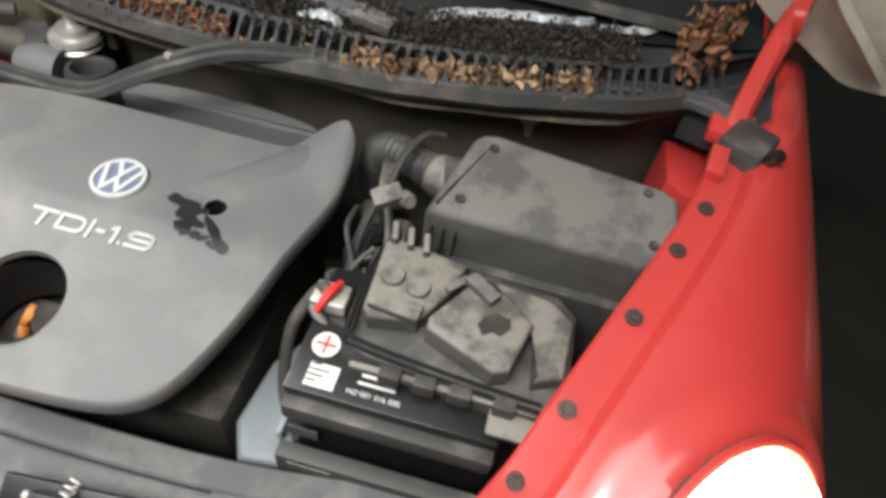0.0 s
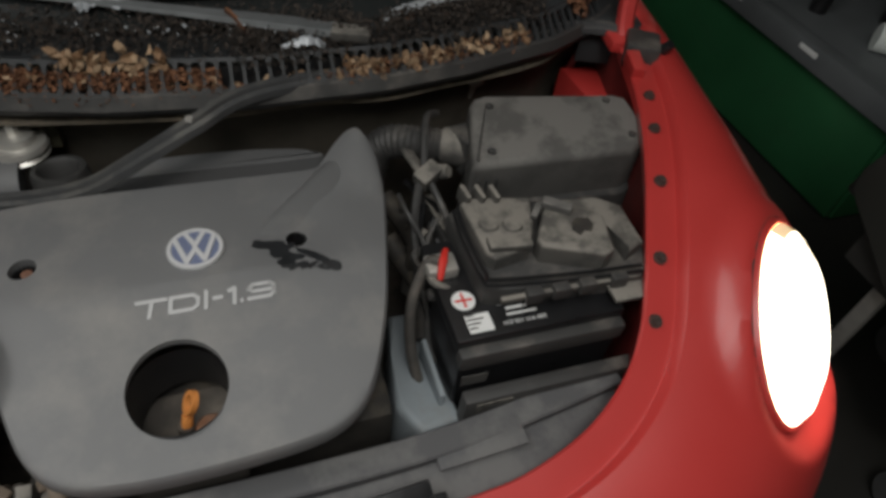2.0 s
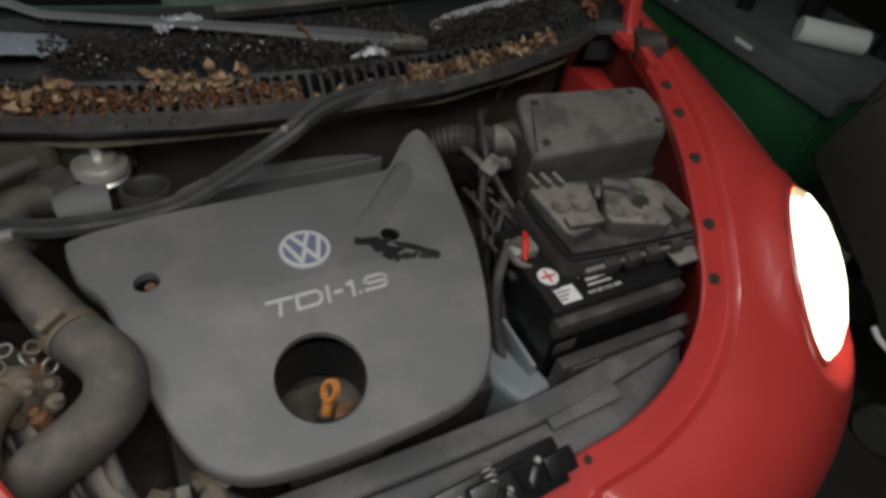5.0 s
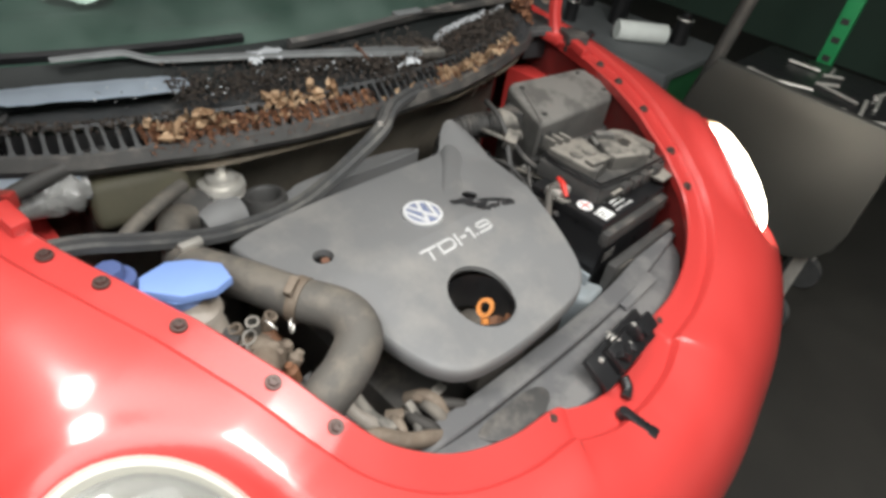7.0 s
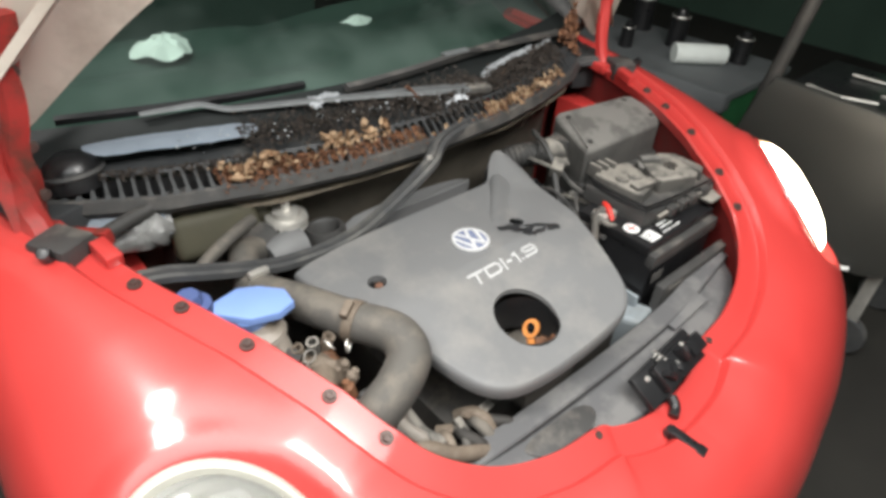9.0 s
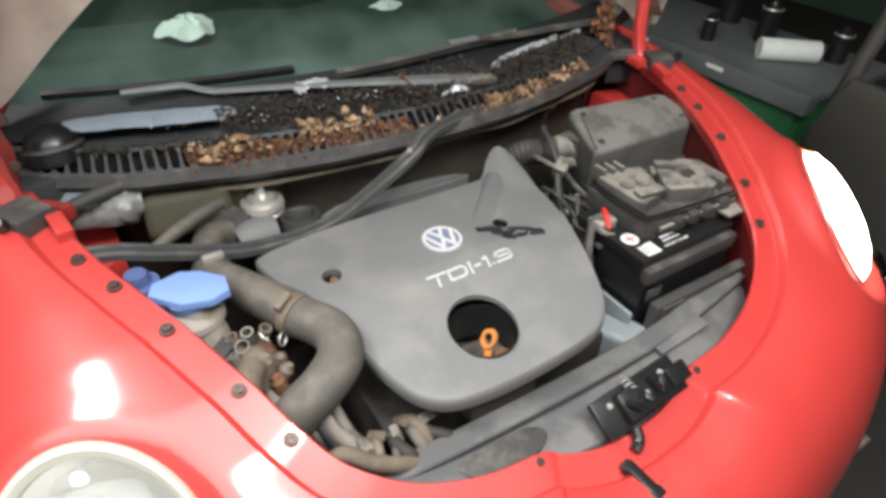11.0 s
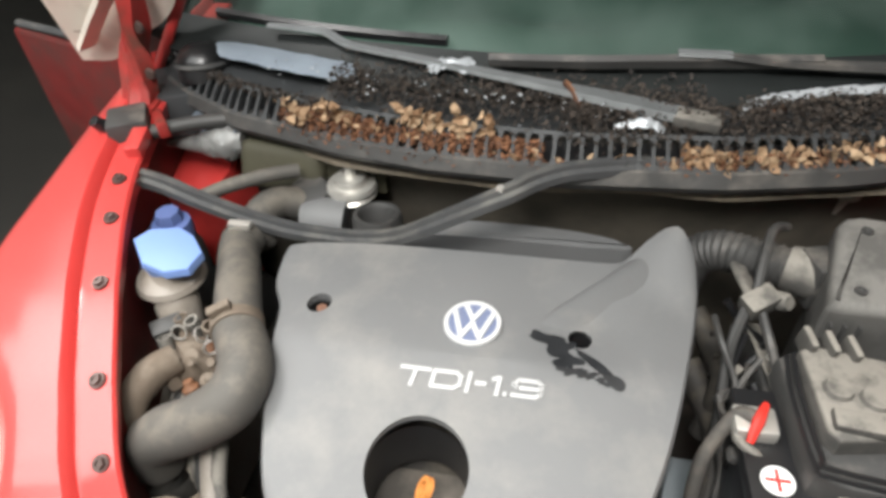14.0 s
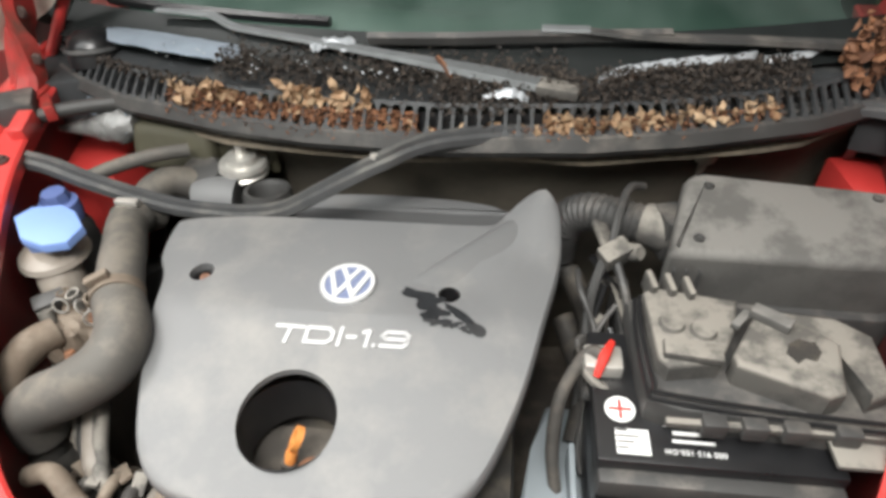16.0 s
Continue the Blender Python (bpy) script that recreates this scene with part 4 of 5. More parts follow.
b = lathe([(0.0, 0.014), (0.012, 0.013), (0.018, 0.005), (0.03, 0.0), (0.034, -0.012), (0.026, -0.03), (0.03, -0.06), (0.026, -0.1), (0.03, -0.3)], pose(-0.468, -0.05, 0.812, 25, 15, 0), 28)
for v in b.verts:
    w = math.sin(v.co.x * 190 + 1) * math.sin(v.co.y * 170) + 0.6 * math.sin(v.co.y * 420 + v.co.x * 310)
    v.co += Vector((v.co.x + 0.468, v.co.y + 0.05, 0.01)) * 0.2 * w
part("casting", b, CORR, flange, "corroded brown casting")
for i, (x, y, z, rx, rz) in enumerate(((-0.49, -0.012, 0.832, -10, 20), (-0.47, -0.018, 0.838, 12, -30), (-0.448, -0.02, 0.836, 20, 40), (-0.50, -0.045, 0.825, -20, 70))):
    part("nipple", lathe([(0.0, -0.004), (0.006, -0.004), (0.007, 0.012), (0.0095, 0.012), (0.0095, -0.04)], pose(x, y, z, rx, 10 * i - 15, rz), 16), (CORR, DUSTY)[i % 2], flange, "dusty open pipe end")
part("elbow", tube([(-0.48, -0.06, 0.82), (-0.50, -0.09, 0.82), (-0.51, -0.13, 0.80), (-0.50, -0.15, 0.72)], [0.02, 0.022, 0.02, 0.02], 14, 6), CORR, flange)
for i, (x, y, z, rx, ry) in enumerate(((-0.485, -0.032, 0.838, 70, 20), (-0.452, -0.034, 0.842, 15, 60), (-0.43, -0.05, 0.84, 80, -35))):
    part("spring_clip", lathe([(0.009, -0.0012), (0.011, -0.0012), (0.011, 0.0012), (0.009, 0.0012), (0.009, -0.0012)], pose(x, y, z, rx, ry, 25 * i), 20), METAL, flange, "bright wire spring clip")
part("plug", box(-0.02, 0.02, -0.012, 0.012, -0.01, 0.01, 0.003, m=pose(-0.51, -0.02, 0.83, 10, 0, 40)), BLACK, flange)
r = random.Random(63)
for i in range(9):
    a = 0.7 * i
    at = (-0.468 + 0.03 * math.cos(a) + r.uniform(-0.008, 0.008), -0.048 + 0.036 * math.sin(a), 0.806 + r.uniform(-0.01, 0.014))
    part("bolt_boss", lathe([(0.0, 0.012), (0.006, 0.011), (0.0075, 0.004), (0.011, 0.001), (0.011, -0.02)], pose(*at, r.uniform(-35, 35), r.uniform(-35, 35), 0), 8), (CORR, RUST, CORR)[i % 3], flange)

# ---- behind the cover: pump, mount, bottle ----
pump = thing("vacuum_pump", "dusty grey pump housing behind the engine cover", "pump")
part("housing", tube([(-0.40, 0.252, 0.855), (-0.37, 0.254, 0.858), (-0.335, 0.256, 0.855)], [0.028, 0.034, 0.034], 20, 5), COVER, pump, "rounded grey housing")
part("open_ring", lathe([(0.026, 0.004), (0.03, 0.01), (0.036, 0.01), (0.039, 0.0), (0.039, -0.06), (0.026, -0.06), (0.026, 0.004)], pose(-0.283, 0.254, 0.868, -8, 0, 0), 32), BLACK, pump, "dark open ring")
part("ring_floor", lathe([(0.0, 0.0), (0.027, 0.0)], pose(-0.283, 0.254, 0.842), 24), RUST, pump)
part("rear_drum", lathe([(0.0, 0.03), (0.03, 0.028), (0.036, 0.02), (0.036, -0.1)], pose(-0.40, 0.29, 0.865, 20, 0, 0), 24), BLACK, pump)
mount = thing("engine_mount", "zinc-plated engine mount bolt on a round cup", "engine mount")
part("cup", lathe([(0.012, 0.018), (0.022, 0.016), (0.024, 0.006), (0.034, 0.004), (0.036, -0.004), (0.03, -0.01), (0.035, -0.015), (0.03, -0.022)], Matrix.Translation((-0.335, 0.303, 0.893)) @ Matrix.Diagonal((1.12, 1.12, 1, 1)), 32), METAL, mount, "bright zinc cup")
part("post", lathe([(0.03, 0.0), (0.026, -0.02), (0.03, -0.3)], Matrix.Translation((-0.335, 0.303, 0.875)), 24), DARK, mount, "dark mount post")
part("bolt", lathe([(0.0, 0.022), (0.008, 0.022), (0.009, 0.018), (0.009, 0.0)], Matrix.Translation((-0.335, 0.304, 0.907)), 6), METAL, mount)
OLIVE = mat("olive_brown_casing", (0.05, 0.046, 0.028), 0.7, 0, 0.35, 20, 0.25, dust=(0.1, 0.085, 0.06), dust_amount=0.3)
part("bracket", box(-0.385, -0.285, 0.325, 0.35, 0.86, 0.925, 0.006), OLIVE, mount, "olive mounting bracket")
olive = thing("relay_box", "olive-brown relay casing under the cowl", "relay box")
part("casing", box(-0.055, 0.095, -0.03, 0.03, -0.05, 0.03, 0.02, 4, m=pose(-0.475, 0.345, 0.905, -20, 0, -8)), OLIVE, olive)
part("bracket", box(-0.53, -0.42, 0.35, 0.42, 0.80, 0.87, 0.004), DARK, olive)
CLOUD = mat("cloudy_clear_plastic", (0.2, 0.2, 0.195), 0.25, 0, 0.5, 45, 0.5, dust=(0.08, 0.08, 0.08), dust_amount=0.5, dust_scale=20)
bottle = thing("plastic_cover", "crumpled cloudy plastic cone by the bonnet hinge", "plastic cover")
r = random.Random(41)
cone = []
for k in range(15):
    f = k / 14
    mid = Vector((-0.66 + 0.135 * f, 0.335 + 0.012 * f, 0.925 + 0.004 * f))
    w = (0.004 + 0.026 * min(1, f * 1.25)) * (1 if k < 13 else 0.75)
    cone.append([mid + Vector((0, 0.9 * w * math.cos(a), 1.0 * w * math.sin(a))) * (1 + 0.13 * r.uniform(-1, 1) * (0.3 + (f > 0.55))) for a in (2 * math.pi * j / 18 for j in range(18))])
cone_bm, ends = grid(cone, closed_u=True)
cone_bm.faces.new(ends[0])
cone_bm.faces.new(ends[-1])
part("film", cone_bm, CLOUD, bottle, "crumpled cloudy plastic cone")
part("black_arm", tube([(-0.67, 0.29, 0.965), (-0.62, 0.325, 0.967), (-0.55, 0.352, 0.967), (-0.48, 0.37, 0.968)], 0.012, 10, 5), BLACK, bottle)
knob = thing("bulkhead_cap", "round pale plastic cap on the bulkhead", "cap")
PALECAP = mat("pale_dusty_cap", (0.5, 0.46, 0.4), 0.6, 0, 0.2, 30, 0.1)
part("cap", lathe([(0.0, 0.012), (0.016, 0.01), (0.02, 0.002), (0.02, -0.006), (0.012, -0.008), (0.012, -0.06)], pose(0.396, 0.362, 0.908, 25, 0, 0), 24), PALECAP, knob)

# ---- loose rubber seal ----
seal = thing("rubber_seal", "loose black rubber bonnet seal strip across the bay", "rubber seal")
S = [(-0.632, 0.215, 0.942), (-0.585, 0.206, 0.938), (-0.535, 0.199, 0.922), (-0.467, 0.198, 0.897), (-0.41, 0.203, 0.876), (-0.35, 0.207, 0.866), (-0.29, 0.204, 0.868), (-0.23, 0.197, 0.886), (-0.16, 0.187, 0.932), (-0.088, 0.189, 0.975), (-0.045, 0.218, 0.984), (0.0, 0.243, 0.985), (0.08, 0.268, 0.982), (0.16, 0.276, 0.978), (0.23, 0.285, 0.975), (0.31, 0.304, 0.975), (0.40, 0.335, 0.975), (0.50, 0.375, 0.975), (0.56, 0.388, 0.975), (0.62, 0.387, 0.976), (0.67, 0.365, 0.977), (0.705, 0.335, 0.977)]
prof = [(1.0, -0.35), (0.95, 0.35), (0.45, 0.5), (0.35, 0.95), (-0.35, 0.95), (-0.45, 0.5), (-0.95, 0.35), (-1.0, -0.35), (-0.6, -0.6), (0.6, -0.6)]
part("strip", tube(S, 0.0145, n=8, profile=prof), RUBBER, seal, "ribbed rubber strip")
part("clip", lathe([(0.0, 0.006), (0.005, 0.005), (0.006, 0.0)], Matrix.Translation((-0.088, 0.189, 0.987)), 12), METAL, seal, "small pale clip")
part("tail", tube([(0.0, 0.262, 0.975), (0.1, 0.282, 0.965), (0.22, 0.296, 0.958), (0.34, 0.32, 0.955), (0.46, 0.365, 0.958), (0.55, 0.40, 0.962)], 0.011, 8, 6), RUBBER, seal)
for side in (1, -1):
    b = thing("hinge_stop", "black rubber stop block at the bonnet hinge", "rubber stop", group="rubber stops")
    part("block", box(-0.032, 0.03, -0.035, 0.035, -0.03, 0.018, 0.008, 2, m=pose(0.69 * side, 0.305, 0.978, 0, 0, -30 * side)), BLACK, b)
    part("nub", lathe([(0.0, 0.022), (0.009, 0.02), (0.011, 0.0)], pose(0.715 * side, 0.28, 0.985, 30, 20 * side, 0), 14), BLACK_GLOSS, b)

# ---- bolts on the flange ----
BOLTS = [(0.638, 0.181), (0.605, 0.104), (0.563, 0.003), (0.510, -0.11), (0.474, -0.185), (0.168, -0.322)]
BOLTM = mat("dull_brown_bolt", (0.09, 0.062, 0.055), 0.42, 0.4, 0.3, 60, 0.1)
first = None
for side in (1, -1):
    for x, y in BOLTS:
        m = pose(x * side, y, lip(y) + 0.002, math.degrees(math.atan2(lip(y + 0.02) - lip(y - 0.02), 0.04)), 0, 0)
        if first is None:
            first = thing("flange_bolt", "dull dark screw in the red fender flange", "bolt", group="flange bolts")
            part("washer", lathe([(0.0, 0.0015), (0.0098, 0.0015), (0.0105, -0.002)], None, 20), BOLTM, first)
            part("head", lathe([(0.0, 0.004), (0.003, 0.0042), (0.0035, 0.006), (0.0065, 0.006), (0.0075, 0.001)], None, 6), BOLTM, first)
            first.matrix_world = m
        else:
            copy_thing(first, m)

# ---- front panel, latch, lever ----
slam = thing("radiator_shroud", "dusty dark plastic radiator shroud behind the nose", "radiator shroud")
sh = [(-0.435, -0.215), (-0.36, -0.205), (-0.2, -0.222), (0.0, -0.222), (0.2, -0.218), (0.36, -0.2), (0.455, -0.175), (0.45, -0.2), (0.41, -0.25), (0.34, -0.29), (0.2, -0.318), (0.0, -0.345), (-0.2, -0.318), (-0.34, -0.29), (-0.41, -0.25)]
SHROUD = mat("dusty_shroud_plastic", (0.06, 0.06, 0.065), 0.7, 0, 0.25, 7, 0.2, dust=(0.135, 0.132, 0.13), dust_amount=0.6, dust_scale=9, crisp=True)
part("panel", prism(sh, 0.62, 0.72, 0.006, 2, top=lambda x, y: 0.742 + 0.10 * (y + 0.2) + 0.035 * max(0, abs(x) - 0.25)), SHROUD, slam, "dusty shroud panel")
part("rail", tube([(-0.36, -0.222, 0.735), (-0.25, -0.232, 0.745), (0.0, -0.236, 0.748), (0.2, -0.228, 0.748), (0.44, -0.195, 0.755)], 0.019, n=8, profile=[(1, -0.8), (1, 0.25), (0.85, 0.4), (-0.85, 0.4), (-1, 0.25), (-1, -0.8)]), SHROUD, slam, "flat dusty front rail")
part("worn_patch", prism([(p.x, p.y) for p in spline([(-0.27, -0.262, 0), (-0.2, -0.256, 0), (-0.13, -0.262, 0), (-0.12, -0.285, 0), (-0.16, -0.303, 0), (-0.24, -0.298, 0)], 5, True)], 0.70, 0.739, 0.004, 2), BLACK, slam, "darker rounded recess cover")
part("flap", box(-0.05, 0.075, -0.03, 0.012, -0.003, 0.003, 0.002, m=pose(0.20, -0.235, 0.751, 6, -3, 2)), SHROUD, slam, "loose grey flap")
latch = thing("bonnet_latch", "black steel bonnet latch on the red nose panel", "latch")
lm = pose(0.045, -0.318, 0.766, 30, 0, 4)
part("plate", box(-0.10, 0.085, -0.032, 0.03, -0.012, 0.0, 0.003, m=lm), BLACK_GLOSS, latch)
part("housing", box(-0.06, 0.03, -0.025, 0.022, -0.002, 0.018, 0.005, m=lm), BLACK_GLOSS, latch)
part("side_ear", box(0.055, 0.1, -0.02, 0.012, -0.004, 0.008, 0.003, m=lm), BLACK_GLOSS, latch)
r = random.Random(52)
for k in range(5):
    part("pawl", box(-0.005, 0.005, -0.006 - 0.01 * r.random(), 0.008 + 0.01 * r.random(), 0, 0.006 + 0.012 * r.random(), 0.002, m=lm @ pose(-0.05 + 0.019 * k, r.uniform(-0.008, 0.008), 0.016, r.uniform(-20, 20), r.uniform(-20, 20), r.uniform(-50, 50))), BLACK_GLOSS, latch)
for k in range(3):
    part("rivet", lathe([(0.0, 0.004), (0.004, 0.0035), (0.0055, 0.0)], lm @ pose(-0.07 + 0.06 * k, 0.012 - 0.012 * (k % 2), 0.0 if k != 1 else 0.018), 10), METAL, latch, "worn bright rivet")
part("spring", tube([(0.02 + 0.008 * math.cos(1.6 * i), -0.315 + 0.002 * i, 0.785 + 0.006 * math.sin(1.6 * i)) for i in range(14)], 0.0014, 6, 3), METAL, latch)
part("striker_arm", tube([(0.0, -0.35, 0.745), (-0.005, -0.365, 0.735), (-0.02, -0.372, 0.728)], 0.009, 8, 4), BLACK_GLOSS, latch)
lever = thing("release_lever", "small black bonnet release lever on the nose", "lever")
part("arm", box(-0.009, 0.009, -0.024, 0.026, -0.006, 0.008, 0.003, m=pose(-0.043, -0.412, 0.722, 10, 0, 10)), BLACK_GLOSS, lever)
part("pivot", lathe([(0.0, 0.008), (0.010, 0.007), (0.011, -0.006)], pose(-0.048, -0.386, 0.726, 12, 0, 0), 14), BLACK_GLOSS, lever)
part("tip", box(-0.012, 0.012, -0.008, 0.008, -0.004, 0.008, 0.003, m=pose(-0.039, -0.436, 0.717, 14, 0, 10)), BLACK_GLOSS, lever)

# ---- windscreen, pillars, wipers ----
def screen(x, v):
    """A place on the windscreen: x across, v from its foot (0) to its head (1)."""
    return Vector((x * (1 - 0.14 * v), 0.385 + 0.13 * (x / 0.72) ** 2 + 0.80 * v, 1.035 + 0.49 * v - 0.05 * v * v))


vs_ = [k / 10 for k in range(11)]
xg = [-0.70 + 1.40 * i / 28 for i in range(29)]
wind = part("windscreen", grid([[screen(x, v) for v in vs_] for x in xg])[0], SCREEN_GLASS, car, "green tinted windscreen", facing=Vector((0, -0.5, 0.8)))
wind.visible_shadow = False
FRIT = mat("black_screen_border", (0.012, 0.014, 0.014), 0.5, 0, 0.2, 20, 0.0, spec=0.2)
part("screen_border", grid([[screen(x, v) + Vector((0, -0.003, 0.004)) for v in (-0.03, 0.01, 0.05)] for x in xg])[0], FRIT, wind, "black border at the foot of the glass")
UNDER = mat("dirty_cream_bonnet_lining", (0.62, 0.56, 0.49), 0.55, 0, 0.12, 6, 0.1, dust=(0.36, 0.31, 0.26), dust_amount=0.4, dust_scale=4, settle=1.0)
for side in (1, -1):
    part("pillar", tube([screen(0.735 * side, v) + Vector((0.03 * side, 0.01, -0.01)) for v in (-0.02, 0.2, 0.4, 0.6, 0.8, 1.0)], 0.045, 12, 3), BLACK, car, "black windscreen pillar")
    part("scuttle_corner", prism([(0.62 * side, 0.40), (0.74 * side, 0.36), (0.80 * side, 0.55), (0.72 * side, 0.62)], 0.9, 0.985, 0.006, 2), SLOTM, car)
DASHM = mat("dark_green_dashboard", (0.03, 0.055, 0.045), 0.6, 0, 0.2, 6, 0.1)
dash_y = [0.52 + 0.60 * k / 26 for k in range(27)]
fold = lambda x, y: 0.014 * math.sin(15 * y + 3.2 * x + 1.5 * math.sin(4 * x)) + 0.008 * math.sin(31 * y - 5 * x)
part("dashboard", grid([[Vector((x, y + 0.11 * (x / 0.72) ** 2 * (1.12 - y) / 0.6, 0.985 + 0.02 * math.sin(math.pi * (y - 0.52) / 0.6) + fold(x, y))) for y in dash_y] + [Vector((x, 1.14, 0.9)), Vector((x, 1.14, 0.5))] for x in xg])[0], DASHM, car, "dark folded cloth over the dashboard")
part("cabin_back", grid([[Vector((x, 1.9, 0.4)), Vector((x, 1.85, 1.0)), Vector((x, 1.2, 1.52))] for x in (-0.7, 0, 0.7)])[0], DASHM, car)
PAPER = mat("crumpled_white_paper", (0.72, 0.76, 0.73), 0.8, 0, 0.1, 20, 0.4, fine=40)


def crumple(cx, cy, cz, rx, ry, h, seed):
    r = random.Random(seed)
    ph = [r.uniform(0, 6.28) for _ in range(8)]
    rows = []
    for f in (0.02, 0.35, 0.65, 0.9, 1.0):
        row = []
        for k in range(28):
            a = 2 * math.pi * k / 28
            w = 1 + 0.14 * math.sin(2 * a + ph[0]) + 0.1 * math.sin(3 * a + ph[1]) + 0.06 * math.sin(7 * a + ph[2])
            row.append(Vector((cx + rx * w * f * math.cos(a), cy + ry * w * f * math.sin(a), cz + h * (1 - f * f) + h * 0.25 * math.sin(5 * a + ph[3] + 6 * f))))
        rows.append(row)
    bm, vs = grid(rows, closed_u=True)
    bm.faces.new(vs[0])
    return bm


solo("paper_tissue", crumple(-0.275, 0.965, 1.006, 0.065, 0.08, 0.03, 1), PAPER, "crumpled white tissue on the dashboard", "tissue", "tissues")
solo("paper_tissue", crumple(0.232, 0.88, 1.013, 0.055, 0.03, 0.02, 2), PAPER, "small torn white tissue on the dashboard", "tissue", "tissues")

WIPER = mat("worn_wiper_metal", (0.2, 0.21, 0.215), 0.45, 0.5, 0.3, 30, 0.1)
ARMP = [(-1, -0.3), (-0.8, 0.3), (0.8, 0.3), (1, -0.3)]
w1 = thing("wiper", "grey windscreen wiper arm with a black blade", "wiper", group="wipers")
part("arm", tube([(0.15, 0.318, 1.033), (0.05, 0.337, 1.043), (-0.08, 0.365, 1.052), (-0.2, 0.395, 1.058), (-0.32, 0.425, 1.062), (-0.36, 0.438, 1.064), (-0.395, 0.452, 1.075), (-0.42, 0.456, 1.077), (-0.50, 0.468, 1.077)], [0.017, 0.016, 0.011, 0.009, 0.008, 0.008, 0.008, 0.008, 0.006], n=6, profile=ARMP), WIPER, w1, "worn grey wiper arm")
part("blade", tube([screen(x, 0.055) + Vector((0, 0, 0.012)) for x in (-0.62, -0.5, -0.4, -0.3, -0.2)], 0.008, n=4, profile=[(-0.6, -1), (-1, 0.4), (0, 1), (1, 0.4), (0.6, -1)]), BLACK_GLOSS, w1, "black wiper blade")
part("pivot_cap", box(-0.03, 0.03, -0.016, 0.016, -0.008, 0.008, 0.004, m=pose(0.155, 0.316, 1.03, 0, 5, -8)), DUSTY, w1, "dusty pivot cap")
w2 = thing("wiper", "black windscreen wiper with a pale worn tip", "wiper", group="wipers")
part("arm", tube([(0.60, 0.455, 1.045), (0.45, 0.43, 1.06), (0.30, 0.413, 1.069), (0.25, 0.405, 1.075), (0.20, 0.403, 1.08), (0.13, 0.405, 1.08)], [0.014, 0.012, 0.01, 0.009, 0.008, 0.007], n=6, profile=ARMP), BLACK, w2, "black wiper arm")
part("worn_tip", tube([(0.20, 0.402, 1.083), (0.13, 0.404, 1.083)], 0.0085, n=1, profile=ARMP), WIPER, w2, "worn bare metal tip")
part("blade", tube([(-0.13, 0.397, 1.066), (0.0, 0.395, 1.069), (0.1, 0.399, 1.072), (0.2, 0.408, 1.072), (0.32, 0.422, 1.07)], 0.009, n=4, profile=[(-0.6, -1), (-1, 0.4), (0, 1), (1, 0.4), (0.6, -1)]), BLACK, w2, "dull black wiper blade")

dome = thing("pivot_grommet", "black rubber grommet dome beside the wiper sheet", "grommet")
part("dome", lathe([(0.0, 0.028), (0.02, 0.026), (0.036, 0.016), (0.044, 0.0), (0.044, -0.03)], pose(-0.625, 0.452, 1.02, -10, 0, 10), 28), BLACK_GLOSS, dome)
part("rim", lathe([(0.044, -0.002), (0.048, 0.002), (0.049, -0.004), (0.046, -0.008)], pose(-0.625, 0.452, 1.02, -10, 0, 10), 28, caps=False), RUBBER, dome)

# ---- hinges ----
ARM = {1: [(0.678, 0.345, 0.965), (0.680, 0.365, 1.0), (0.683, 0.38, 1.06), (0.688, 0.385, 1.15), (0.70, 0.37, 1.30), (0.70, 0.33, 1.45)],
       -1: [(-0.705, 0.36, 0.97), (-0.705, 0.385, 1.0), (-0.695, 0.40, 1.06), (-0.682, 0.40, 1.13), (-0.668, 0.40, 1.22), (-0.662, 0.39, 1.285)]}
RUST_RED = mat("rusty_red_paint", (0.3, 0.022, 0.018), 0.55, 0, 0.3, 25, 0.2, dust=(0.07, 0.03, 0.02), dust_amount=0.5, dust_scale=22, settle=0.9)
for side in (1, -1):
    thick = 0.014 if side > 0 else 0.02
    h = part("bonnet_hinge", tube(ARM[side], thick, n=5, profile=[(-1, -0.6), (-1, 0.6), (-0.5, 1), (0.5, 1), (1, 0.6), (1, -0.6)]), RED if side > 0 else RUST_RED, car, "red bonnet hinge arm standing up")
    part("base", box(-0.03, 0.03, -0.045, 0.05, -0.012, 0.01, 0.005, m=pose(0.675 * side - 0.03 * (side < 0), 0.36, 0.972, 0, 0, -10 * side)), RED if side > 0 else RUST_RED, h, "red hinge base plate")
    part("tab", box(-0.012, 0.012, -0.03, 0.02, -0.003, 0.02, 0.003, m=pose(0.648 * side, 0.262, 0.968, 10, 0, -10 * side)), RED, h, "bent red tab")
    part("bolt", lathe([(0.0, 0.008), (0.007, 0.008), (0.009, 0.0)], Matrix.Translation((0.69 * side, 0.335, 0.983)), 6), BOLTM, h)
    if side < 0:
        part("link", tube([(-0.725, 0.37, 0.985), (-0.722, 0.40, 1.06), (-0.70, 0.41, 1.12), (-0.69, 0.41, 1.18)], 0.011, n=4, profile=[(-1, -0.5), (-1, 0.5), (1, 0.5), (1, -0.5)]), RUST_RED, h, "rusty red hinge link")
        part("lower_link", box(-0.008, 0.008, -0.05, 0.05, -0.012, 0.012, 0.003, m=pose(-0.66, 0.335, 0.968, -6, 0, 40)), RUST_RED, h, "dull red lower hinge strap")
        for y, z in ((0.395, 1.025), (0.40, 1.10), (0.398, 1.21)):
            part("rivet", lathe([(0.0, 0.006), (0.008, 0.005), (0.01, 0.0)], pose(-0.675 + 0.08 * (z - 1.1), y - 0.012, z, 90, 0, 0), 12), BOLTM, h)
